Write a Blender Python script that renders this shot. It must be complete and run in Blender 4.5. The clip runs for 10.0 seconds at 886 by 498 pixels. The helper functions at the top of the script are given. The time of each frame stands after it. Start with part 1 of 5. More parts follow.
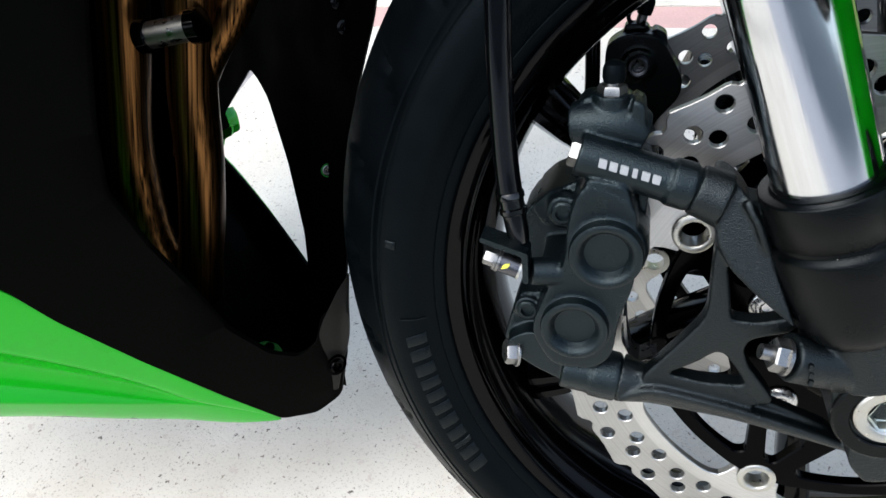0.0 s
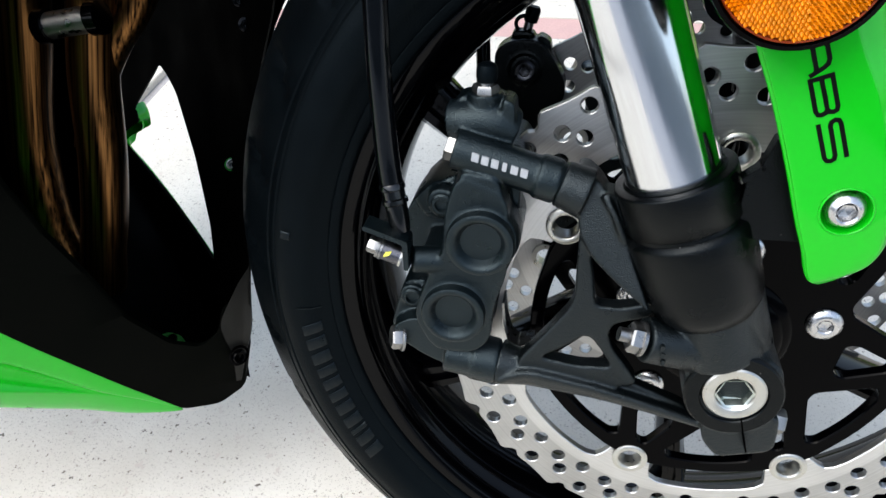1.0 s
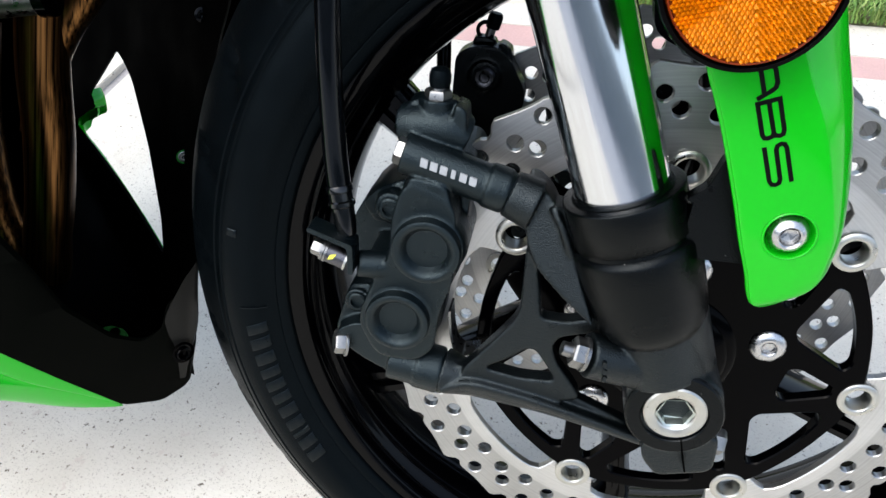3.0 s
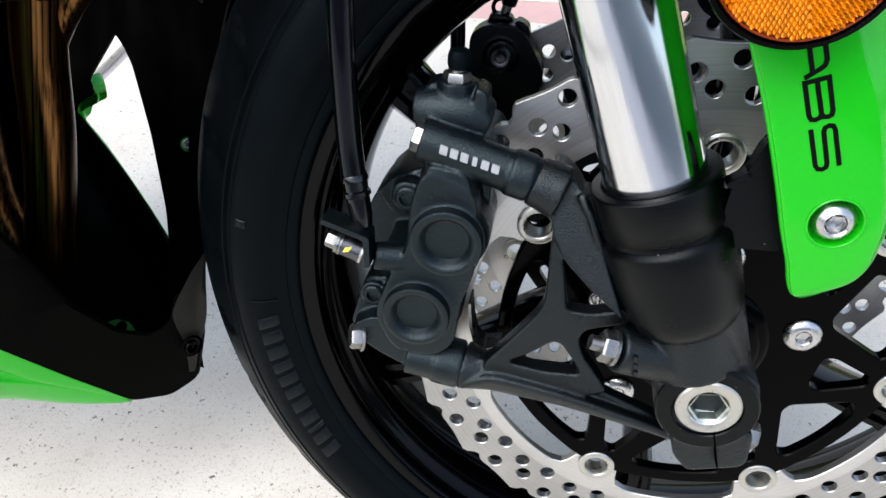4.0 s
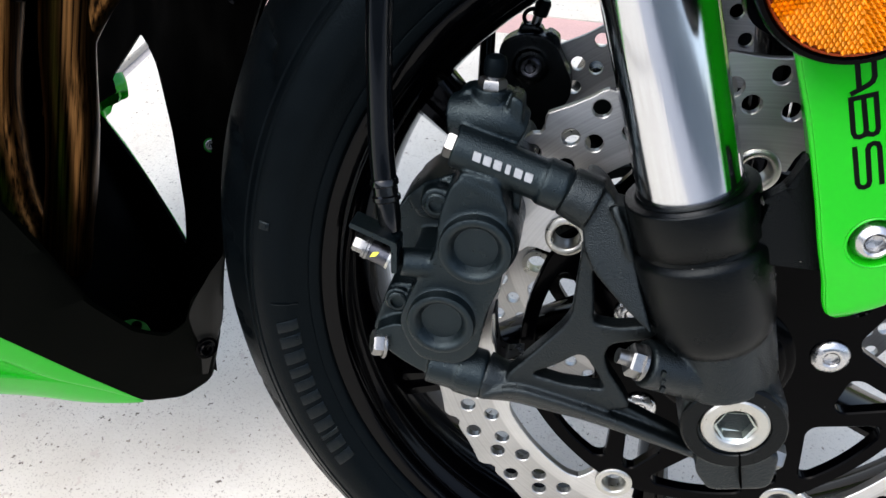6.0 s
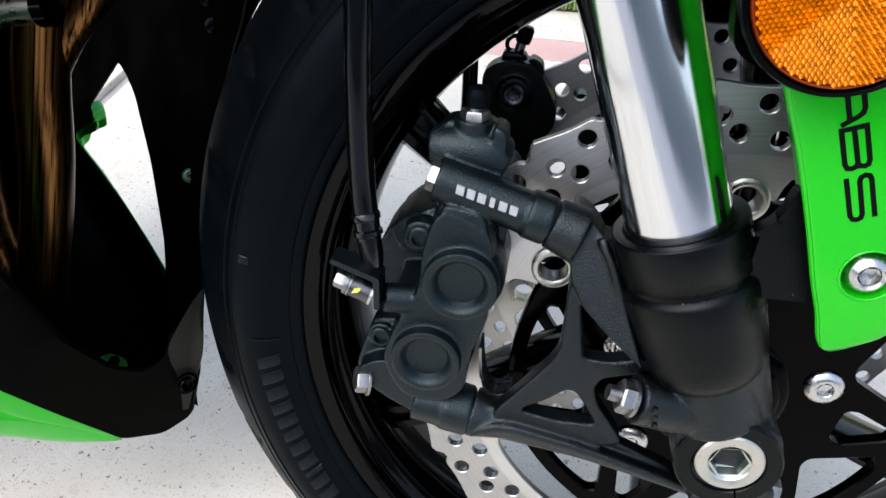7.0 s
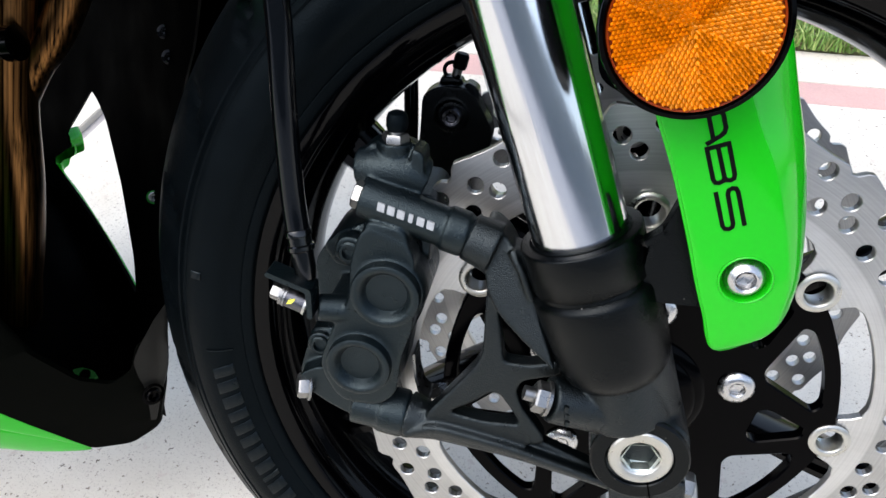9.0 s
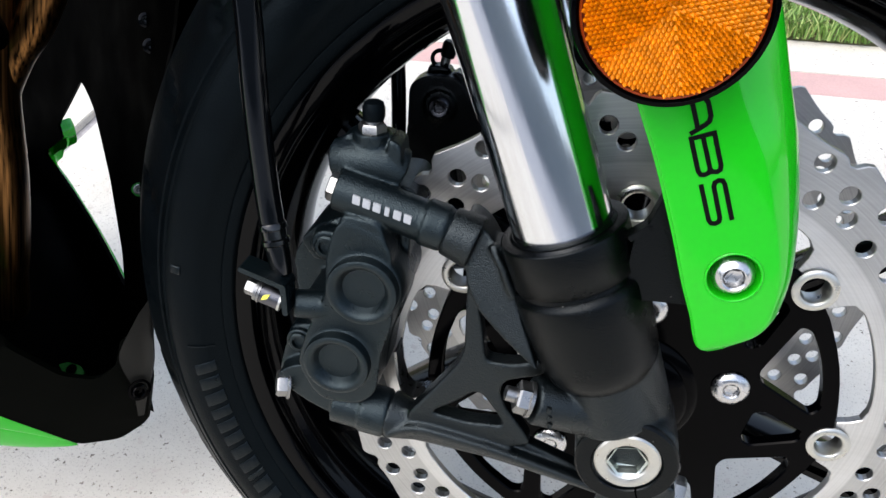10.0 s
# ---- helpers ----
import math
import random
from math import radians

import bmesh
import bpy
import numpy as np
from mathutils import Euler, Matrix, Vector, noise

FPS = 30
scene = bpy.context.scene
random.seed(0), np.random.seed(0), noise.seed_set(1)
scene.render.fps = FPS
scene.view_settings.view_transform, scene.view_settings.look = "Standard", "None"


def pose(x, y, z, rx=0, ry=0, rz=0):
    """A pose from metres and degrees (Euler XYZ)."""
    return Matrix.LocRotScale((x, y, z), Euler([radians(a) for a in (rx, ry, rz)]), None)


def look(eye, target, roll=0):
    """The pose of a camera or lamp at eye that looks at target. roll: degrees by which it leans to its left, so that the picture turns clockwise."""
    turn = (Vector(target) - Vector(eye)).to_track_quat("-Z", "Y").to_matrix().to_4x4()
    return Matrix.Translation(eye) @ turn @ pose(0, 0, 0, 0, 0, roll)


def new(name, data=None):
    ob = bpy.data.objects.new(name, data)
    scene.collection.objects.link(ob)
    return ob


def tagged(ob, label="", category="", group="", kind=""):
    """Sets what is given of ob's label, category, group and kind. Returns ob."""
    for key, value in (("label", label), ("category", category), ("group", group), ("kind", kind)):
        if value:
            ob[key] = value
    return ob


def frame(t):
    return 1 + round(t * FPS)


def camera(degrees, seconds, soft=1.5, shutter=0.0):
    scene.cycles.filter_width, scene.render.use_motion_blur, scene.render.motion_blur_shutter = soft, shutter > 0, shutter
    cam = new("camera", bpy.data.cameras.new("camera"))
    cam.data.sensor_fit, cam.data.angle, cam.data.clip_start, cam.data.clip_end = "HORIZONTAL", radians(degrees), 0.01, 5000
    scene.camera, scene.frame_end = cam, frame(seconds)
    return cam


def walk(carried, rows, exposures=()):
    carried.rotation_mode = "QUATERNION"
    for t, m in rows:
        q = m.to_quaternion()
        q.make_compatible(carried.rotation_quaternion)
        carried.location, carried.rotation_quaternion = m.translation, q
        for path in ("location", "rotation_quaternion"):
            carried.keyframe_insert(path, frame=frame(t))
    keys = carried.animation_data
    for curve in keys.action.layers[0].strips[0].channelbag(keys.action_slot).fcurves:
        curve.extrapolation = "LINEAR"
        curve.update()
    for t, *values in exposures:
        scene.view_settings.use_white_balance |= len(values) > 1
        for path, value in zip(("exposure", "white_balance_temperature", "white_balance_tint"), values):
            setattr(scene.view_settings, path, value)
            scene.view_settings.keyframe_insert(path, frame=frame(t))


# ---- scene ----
cam = camera(60.0, 10.0)
PATH = [
    (0, (-0.1197, -0.2975, 0.6164), (-0.5845, 1.1568, -0.6755), -7.39),
    (0.5, (-0.1103, -0.3069, 0.6201), (-0.4324, 1.1750, -0.6838), -3.30),
    (1, (-0.0888, -0.3132, 0.6206), (-0.3961, 1.1853, -0.6677), -2.79),
    (1.5, (-0.0834, -0.3173, 0.6187), (-0.3811, 1.1631, -0.6927), -2.31),
    (2, (-0.0782, -0.3240, 0.6271), (-0.3880, 1.1934, -0.6384), -1.09),
    (2.5, (-0.0784, -0.3163, 0.6310), (-0.3774, 1.2180, -0.6166), 0.00),
    (2.7, (-0.0778, -0.3105, 0.6244), (-0.3199, 1.2028, -0.6606), 1.39),
    (3.8, (-0.0833, -0.2933, 0.6132), (-0.3108, 1.2215, -0.6728), 1.73),
    (4, (-0.0890, -0.2893, 0.6110), (-0.3223, 1.1884, -0.7164), 0.66),
    (4.5, (-0.0950, -0.2898, 0.6100), (-0.3254, 1.2075, -0.6958), 2.02),
    (5, (-0.0965, -0.2911, 0.6088), (-0.3290, 1.2058, -0.6971), 2.21),
    (6.5, (-0.1015, -0.2892, 0.6062), (-0.3519, 1.2172, -0.6854), 2.37),
    (7, (-0.1011, -0.2782, 0.6062), (-0.3210, 1.2550, -0.6590), 2.32),
    (7.5, (-0.0908, -0.2698, 0.6093), (-0.2760, 1.2719, -0.6513), 1.54),
    (8, (-0.0719, -0.2874, 0.6217), (-0.2857, 1.2610, -0.6259), 1.00),
    (8.5, (-0.0613, -0.2986, 0.6284), (-0.3060, 1.2616, -0.5986), 0.85),
    (9, (-0.0607, -0.2942, 0.6226), (-0.3000, 1.2638, -0.6084), 1.17),
    (9.5, (-0.0391, -0.2850, 0.6217), (-0.2787, 1.2873, -0.5909), 1.73),
    (10, (-0.0463, -0.2806, 0.6148), (-0.3216, 1.2606, -0.6297), 0.47),
]
# the picture starts out a little cooler than it ends
walk(cam, [(t, look(eye, target, roll)) for t, eye, target, roll in PATH], [(0, 0.38, 6240, 8), (2.5, 0.38, 6240, 8), (4.5, 0.38, 6300, 11), (10, 0.40, 6300, 11)])

# The motorcycle rests on its side stand and leans away from the camera. Its own frame: x forward,
# y from the near brake disc towards the far one, z up in the wheel's plane, the axle at the origin.
BIKE = pose(0, 0, 0.308, -11.0)
MID = 0.066

# ---- light ----
world = bpy.data.worlds.new("sky")
scene.world = world
world.use_nodes = True
wn, wl = world.node_tree.nodes, world.node_tree.links
sky = wn.new("ShaderNodeTexSky")
sky.sky_type = "NISHITA"
sky.sun_disc = False
sky.sun_elevation, sky.sun_rotation = radians(52), radians(216)
sky.air_density, sky.dust_density, sky.ozone_density = 1.0, 3.0, 1.0
pale = wn.new("ShaderNodeHueSaturation")
pale.inputs["Saturation"].default_value = 0.75
wl.new(sky.outputs[0], pale.inputs["Color"])
wl.new(pale.outputs[0], wn["Background"].inputs[0])
wn["Background"].inputs[1].default_value = 0.30
sun = new("sun", bpy.data.lights.new("sun", "SUN"))
sun.data.energy, sun.data.angle, sun.data.color = 1.35, radians(60), (0.965, 0.985, 0.985)
sun.matrix_world = look((-0.85, -0.85, 2.1), (0, 0, 0))


# ---- materials ----
def surface(name, colour, rough=0.5, metal=0.0, vary=0.15, grain=90.0, bump=0.1, fine=700.0, coat=0.0, wear=0.12, per_piece=0.0, gloss=0.5, tint=(1.0, 1.0, 1.0), dust=0.0):
    """A material with broad stains, fine grain and relief, in metres of the object."""
    m = bpy.data.materials.new(name)
    m.use_nodes = True
    n, k = m.node_tree.nodes, m.node_tree.links
    b = n["Principled BSDF"]
    b.inputs["Metallic"].default_value = metal
    b.inputs["Coat Weight"].default_value = coat
    b.inputs["Specular IOR Level"].default_value = gloss
    b.inputs["Specular Tint"].default_value = (*tint, 1)
    b.inputs["Coat Roughness"].default_value = 0.06
    co = n.new("ShaderNodeTexCoord")
    big, small = n.new("ShaderNodeTexNoise"), n.new("ShaderNodeTexNoise")
    for t, s, d in ((big, grain, 4), (small, fine, 3)):
        t.inputs["Scale"].default_value, t.inputs["Detail"].default_value = s, d
        k.new(co.outputs["Object"], t.inputs["Vector"])
    add = n.new("ShaderNodeMath")
    add.operation = "ADD"
    k.new(big.outputs[0], add.inputs[0]), k.new(small.outputs[0], add.inputs[1])
    last = add.outputs[0]
    if per_piece:
        geo, mul, plus = n.new("ShaderNodeNewGeometry"), n.new("ShaderNodeMath"), n.new("ShaderNodeMath")
        mul.operation = "MULTIPLY"
        mul.inputs[1].default_value = per_piece
        plus.operation = "ADD"
        k.new(geo.outputs["Random Per Island"], mul.inputs[0])
        k.new(mul.outputs[0], plus.inputs[0]), k.new(last, plus.inputs[1])
        last = plus.outputs[0]
    tone = n.new("ShaderNodeMapRange")
    tone.inputs["From Min"].default_value, tone.inputs["From Max"].default_value = 0.6, 1.4 + per_piece
    tone.inputs["To Min"].default_value, tone.inputs["To Max"].default_value = 1 - vary, 1 + vary
    k.new(last, tone.inputs["Value"])
    mix = n.new("ShaderNodeMix")
    mix.data_type, mix.blend_type = "RGBA", "MULTIPLY"
    mix.inputs["Factor"].default_value = 1.0
    mix.inputs[6].default_value = (*colour, 1)
    k.new(tone.outputs[0], mix.inputs[7])
    colour_out = mix.outputs[2]
    if dust:
        v = n.new("ShaderNodeTexVoronoi")
        v.inputs["Scale"].default_value = 210
        k.new(co.outputs["Object"], v.inputs["Vector"])
        dot, sep, few, both, dm = (n.new(x) for x in ("ShaderNodeMapRange", "ShaderNodeSeparateColor", "ShaderNodeMath", "ShaderNodeMath", "ShaderNodeMix"))
        dot.inputs["From Min"].default_value, dot.inputs["From Max"].default_value = 0.085, 0.03
        k.new(v.outputs["Distance"], dot.inputs["Value"]), k.new(v.outputs["Color"], sep.inputs[0])
        few.operation, few.inputs[1].default_value = "GREATER_THAN", 0.86
        both.operation = "MULTIPLY"
        k.new(sep.outputs[0], few.inputs[0]), k.new(few.outputs[0], both.inputs[0]), k.new(dot.outputs[0], both.inputs[1])
        dm.data_type = "RGBA"
        dm.inputs[7].default_value = (dust, dust * 0.97, dust * 0.9, 1)
        k.new(both.outputs[0], dm.inputs["Factor"]), k.new(colour_out, dm.inputs[6])
        colour_out = dm.outputs[2]
    k.new(colour_out, b.inputs["Base Color"])
    ro = n.new("ShaderNodeMapRange")
    ro.inputs["From Min"].default_value, ro.inputs["From Max"].default_value = 0.3, 0.7
    ro.inputs["To Min"].default_value, ro.inputs["To Max"].default_value = max(0.02, rough - wear), min(1.0, rough + wear)
    k.new(big.outputs[0], ro.inputs["Value"])
    k.new(ro.outputs[0], b.inputs["Roughness"])
    if bump:
        bu = n.new("ShaderNodeBump")
        bu.inputs["Strength"].default_value, bu.inputs["Distance"].default_value = bump, 0.0006
        k.new(small.outputs[0], bu.inputs["Height"])
        k.new(bu.outputs[0], b.inputs["Normal"])
    return m


BLACK_CAST = surface("black_cast_paint", (0.0012, 0.0026, 0.0034), 0.30, 0.0, 0.3, 60, 0.55, 1450, wear=0.05, gloss=0.36, tint=(0.74, 0.94, 1.0), dust=0.05)
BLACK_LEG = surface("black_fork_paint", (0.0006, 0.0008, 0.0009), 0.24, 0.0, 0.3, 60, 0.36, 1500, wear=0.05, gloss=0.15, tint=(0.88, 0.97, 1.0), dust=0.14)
BLACK_BRACKET = surface("black_bracket_paint", (0.0010, 0.0017, 0.0021), 0.30, 0.0, 0.3, 60, 0.65, 1450, wear=0.04, gloss=0.37, tint=(0.82, 0.96, 1.0), dust=0.05)
BRIGHT = surface("bright_zinc", (0.50, 0.50, 0.50), 0.26, 1.0, 0.12, 200, 0.08, 1800)
BLACK_GLOSS = surface("black_gloss_paint", (0.0003, 0.0003, 0.0005), 0.12, 0.0, 0.2, 40, 0.03, 500, wear=0.01, gloss=0.04)
BLACK_RIM = surface("black_wheel_paint", (0.0003, 0.0003, 0.0005), 0.10, 0.0, 0.2, 30, 0.03, 600, wear=0.03, gloss=0.12)
RUBBER = surface("tyre_rubber", (0.0008, 0.0014, 0.0019), 0.42, 0.0, 0.3, 45, 0.3, 900, wear=0.08, gloss=0.065, tint=(0.66, 0.88, 1.0))
RUBBER_SHINE = surface("paler_tyre_lettering", (0.0016, 0.0024, 0.0030), 0.34, 0.0, 0.3, 45, 0.2, 900, wear=0.08, gloss=0.17, tint=(0.72, 0.9, 1.0))
BLACK_CRIMP = surface("black_crimp", (0.0010, 0.0012, 0.0013), 0.16, 0.0, 0.2, 60, 0.05, 900, gloss=0.5, wear=0.05)
HOSE = surface("hose_rubber", (0.0010, 0.0012, 0.0016), 0.11, 0.0, 0.2, 60, 0.02, 900, gloss=0.26, wear=0.03, tint=(0.85, 0.93, 1.0))
PLASTIC = surface("black_fairing_plastic", (0.0007, 0.0010, 0.0006), 0.5, 0.0, 0.25, 25, 0.15, 1200, gloss=0.022)
# paler copy of PLASTIC: the light on the chin facet is in its colour
PLASTIC_LIT = surface("lit_black_plastic", (0.006, 0.006, 0.005), 0.45, 0.0, 0.25, 25, 0.15, 1200, gloss=0.2)
# blacker copy of PLASTIC: the shade of inner places is in its colour
PLASTIC_SHADE = surface("shaded_black_plastic", (0.00015, 0.00015, 0.00015), 0.6, 0.0, 0.25, 25, 0.1, 1200, gloss=0.006)
STEEL = surface("zinc_plated_steel", (0.235, 0.235, 0.23), 0.33, 1.0, 0.2, 200, 0.1, 1800)
DARK_STEEL = surface("dark_steel", (0.10, 0.10, 0.11), 0.34, 1.0, 0.25, 200, 0.1, 1800)
# the nut's steel toned greenish: light inside the socket is in the colour
SOCKET = surface("light_toned_socket_steel", (0.46, 0.50, 0.46), 0.38, 1.0, 0.25, 200, 0.1, 1800)
ALLOY = surface("brushed_alloy", (0.50, 0.495, 0.455), 0.36, 1.0, 0.12, 150, 0.12, 2200)
GREEN = surface("lime_green_paint", (0.009, 0.36, 0.004), 0.3, 0.0, 0.03, 15, 0.0, 600, coat=0.6, wear=0.04, gloss=0.06)
INK = surface("black_ink", (0.0015, 0.002, 0.0015), 0.4, 0.0, 0.1, 80, 0.0, gloss=0.08)
WHITE_INK = surface("white_print", (0.30, 0.31, 0.32), 0.5, 0.0, 0.1, 300, 0.05)
# darker copy of GREEN: the shade inside the fairing is in its colour
SHADED_GREEN = surface("shaded_green_plastic", (0.003, 0.055, 0.006), 0.6, 0.0, 0.2, 60, 0.1, 900, gloss=0.1)
YELLOW_INK = surface("yellow_paint_mark", (0.75, 0.72, 0.08), 0.5, 0.0, 0.15, 400, 0.05)
# tone differs from cell to cell: the lens's sparkle is put into the colour
AMBER = surface("amber_reflector_prisms", (0.46, 0.118, 0.0003), 0.16, 0.0, 0.7, 60, 0.0, 600, per_piece=0.5, gloss=0.45, tint=(1.0, 0.72, 0.2))
AMBER_RIM = surface("amber_reflector_edge", (0.14, 0.018, 0.001), 0.25, 0.0, 0.2, 120, 0.0, coat=0.02, gloss=0.1)
SOIL = surface("lawn_soil", (0.16, 0.15, 0.07), 0.95, 0.0, 0.5, 9, 0.6, 160)
WALL = surface("grey_green_render", (0.24, 0.265, 0.27), 0.9, 0.0, 0.25, 3, 0.4, 60)
REFLECTED_GROUND = surface("unseen_reflected_ground", (0.30, 0.31, 0.325), 0.88, 0.0, 0.4, 14, 0.8, 160)
PINK = surface("faded_red_concrete", (0.52, 0.33, 0.29), 0.85, 0.0, 0.12, 12, 0.3, 300)
JOINT = surface("joint_filler", (0.34, 0.32, 0.31), 0.9, 0.0, 0.3, 60, 0.5, 300)


def chrome_material():
    """Hard chrome with faint lengthwise polishing streaks along the raked tube."""
    m = surface("chrome_tube", (0.66, 0.67, 0.69), 0.13, 1.0, 0.03, 30, 0.0, 900, wear=0.03)
    n, k = m.node_tree.nodes, m.node_tree.links
    co, lean, mp, no, bu = (n.new(x) for x in ("ShaderNodeTexCoord", "ShaderNodeMapping", "ShaderNodeMapping", "ShaderNodeTexNoise", "ShaderNodeBump"))
    lean.inputs["Rotation"].default_value = (0, radians(20.6), 0)
    mp.inputs["Scale"].default_value = (330, 330, 5)
    no.inputs["Scale"].default_value, no.inputs["Detail"].default_value = 1.0, 3
    bu.inputs["Strength"].default_value, bu.inputs["Distance"].default_value = 0.22, 0.0004
    k.new(co.outputs["Object"], lean.inputs["Vector"]), k.new(lean.outputs[0], mp.inputs["Vector"]), k.new(mp.outputs[0], no.inputs["Vector"])
    k.new(no.outputs[0], bu.inputs["Height"]), k.new(bu.outputs[0], n["Principled BSDF"].inputs["Normal"])
    return m


def node_base(name):
    m = bpy.data.materials.new(name)
    m.use_nodes = True
    return m, m.node_tree.nodes, m.node_tree.links, m.node_tree.nodes["Principled BSDF"]


def concrete_material():
    """Pale weathered concrete with dark aggregate specks of several sizes."""
    m, n, k, b = node_base("speckled_concrete")
    co = n.new("ShaderNodeTexCoord")
    base = n.new("ShaderNodeTexNoise")
    base.inputs["Scale"].default_value, base.inputs["Detail"].default_value = 7, 8
    k.new(co.outputs["Object"], base.inputs["Vector"])
    ramp = n.new("ShaderNodeValToRGB")
    ramp.color_ramp.elements[0].position, ramp.color_ramp.elements[0].color = 0.3, (0.55, 0.505, 0.42, 1)
    ramp.color_ramp.elements[1].position, ramp.color_ramp.elements[1].color = 0.7, (0.68, 0.635, 0.545, 1)
    k.new(base.outputs[0], ramp.inputs[0])
    last = ramp.outputs[0]
    for scale, size, thin, colour in ((260, 0.30, 0.60, (0.42, 0.375, 0.31)), (170, 0.25, 0.80, (0.20, 0.165, 0.125)), (95, 0.20, 0.84, (0.10, 0.080, 0.058)), (60, 0.26, 0.80, (0.55, 0.485, 0.41)), (520, 0.34, 0.45, (0.43, 0.385, 0.32))):
        v = n.new("ShaderNodeTexVoronoi")
        v.inputs["Scale"].default_value = scale
        wob = n.new("ShaderNodeTexNoise")
        wob.inputs["Scale"].default_value = scale * 2.2
        mixv = n.new("ShaderNodeMix")
        mixv.data_type = "VECTOR"
        mixv.inputs["Factor"].default_value = 0.012 * 100 / scale
        k.new(co.outputs["Object"], wob.inputs["Vector"])
        k.new(co.outputs["Object"], mixv.inputs[4]), k.new(wob.outputs["Color"], mixv.inputs[5])
        k.new(mixv.outputs[1], v.inputs["Vector"])
        spot = n.new("ShaderNodeMapRange")
        spot.inputs["From Min"].default_value, spot.inputs["From Max"].default_value = size, size * 0.6
        k.new(v.outputs["Distance"], spot.inputs["Value"])
        sep = n.new("ShaderNodeSeparateColor")
        k.new(v.outputs["Color"], sep.inputs[0])
        few = n.new("ShaderNodeMath")
        few.operation, few.inputs[1].default_value = "GREATER_THAN", thin
        k.new(sep.outputs[0], few.inputs[0])
        mask = n.new("ShaderNodeMath")
        mask.operation = "MULTIPLY"
        k.new(few.outputs[0], mask.inputs[0]), k.new(spot.outputs[0], mask.inputs[1])
        mx = n.new("ShaderNodeMix")
        mx.data_type = "RGBA"
        mx.inputs[7].default_value = (*colour, 1)
        k.new(mask.outputs[0], mx.inputs["Factor"]), k.new(last, mx.inputs[6])
        last = mx.outputs[2]
    k.new(last, b.inputs["Base Color"])
    b.inputs["Roughness"].default_value = 0.88
    fine = n.new("ShaderNodeTexNoise")
    fine.inputs["Scale"].default_value, fine.inputs["Detail"].default_value = 260, 5
    k.new(co.outputs["Object"], fine.inputs["Vector"])
    bu = n.new("ShaderNodeBump")
    bu.inputs["Strength"].default_value, bu.inputs["Distance"].default_value = 0.5, 0.001
    k.new(fine.outputs[0], bu.inputs["Height"]), k.new(bu.outputs[0], b.inputs["Normal"])
    return m


def disc_material(name, colour, rough):
    """Ground steel: fine circular lines about the wheel's axle and crossing scratches."""
    m, n, k, b = node_base(name)
    b.inputs["Metallic"].default_value = 1.0
    co = n.new("ShaderNodeTexCoord")
    sep = n.new("ShaderNodeSeparateXYZ")
    k.new(co.outputs["Object"], sep.inputs[0])
    flat = n.new("ShaderNodeCombineXYZ")
    k.new(sep.outputs["X"], flat.inputs["X"]), k.new(sep.outputs["Z"], flat.inputs["Y"])
    ln = n.new("ShaderNodeVectorMath")
    ln.operation = "LENGTH"
    k.new(flat.outputs[0], ln.inputs[0])
    ring = n.new("ShaderNodeTexNoise")
    ring.noise_dimensions = "1D"
    ring.inputs["Scale"].default_value, ring.inputs["Detail"].default_value = 900, 3
    k.new(ln.outputs["Value"], ring.inputs["W"])
    mp = n.new("ShaderNodeMapping")
    mp.inputs["Rotation"].default_value = (0, radians(38), 0)
    mp.inputs["Scale"].default_value = (60, 60, 700)
    k.new(co.outputs["Object"], mp.inputs["Vector"])
    scr = n.new("ShaderNodeTexNoise")
    scr.inputs["Scale"].default_value = 1.0
    k.new(mp.outputs[0], scr.inputs["Vector"])
    stain = n.new("ShaderNodeTexNoise")
    stain.inputs["Scale"].default_value = 35
    k.new(co.outputs["Object"], stain.inputs["Vector"])
    s1, s2 = n.new("ShaderNodeMath"), n.new("ShaderNodeMath")
    s1.operation = s2.operation = "ADD"
    faint = n.new("ShaderNodeMapRange")
    faint.inputs["To Min"].default_value, faint.inputs["To Max"].default_value = 0.36, 0.64
    k.new(scr.outputs[0], faint.inputs["Value"])
    k.new(ring.outputs[0], s1.inputs[0]), k.new(faint.outputs[0], s1.inputs[1])
    k.new(s1.outputs[0], s2.inputs[0]), k.new(stain.outputs[0], s2.inputs[1])
    mr = n.new("ShaderNodeMapRange")
    mr.inputs["From Min"].default_value, mr.inputs["From Max"].default_value = 1.0, 2.0
    mr.inputs["To Min"].default_value, mr.inputs["To Max"].default_value = 0.76, 1.16
    k.new(s2.outputs[0], mr.inputs["Value"])
    mx = n.new("ShaderNodeMix")
    mx.data_type, mx.blend_type = "RGBA", "MULTIPLY"
    mx.inputs["Factor"].default_value = 1.0
    mx.inputs[6].default_value = (*colour, 1)
    k.new(mr.outputs[0], mx.inputs[7])
    swept = n.new("ShaderNodeMapRange")
    swept.inputs["From Min"].default_value, swept.inputs["From Max"].default_value = 0.1255, 0.1275
    swept.inputs["To Min"].default_value, swept.inputs["To Max"].default_value = 1.22, 0.90
    k.new(ln.outputs["Value"], swept.inputs["Value"])
    wear = n.new("ShaderNodeMix")
    wear.data_type, wear.blend_type = "RGBA", "MULTIPLY"
    wear.inputs["Factor"].default_value = 1.0
    k.new(mx.outputs[2], wear.inputs[6]), k.new(swept.outputs[0], wear.inputs[7]), k.new(wear.outputs[2], b.inputs["Base Color"])
    rr = n.new("ShaderNodeMapRange")
    rr.inputs["From Min"].default_value, rr.inputs["From Max"].default_value = 1.0, 2.0
    rr.inputs["To Min"].default_value, rr.inputs["To Max"].default_value = rough - 0.03, rough + 0.03
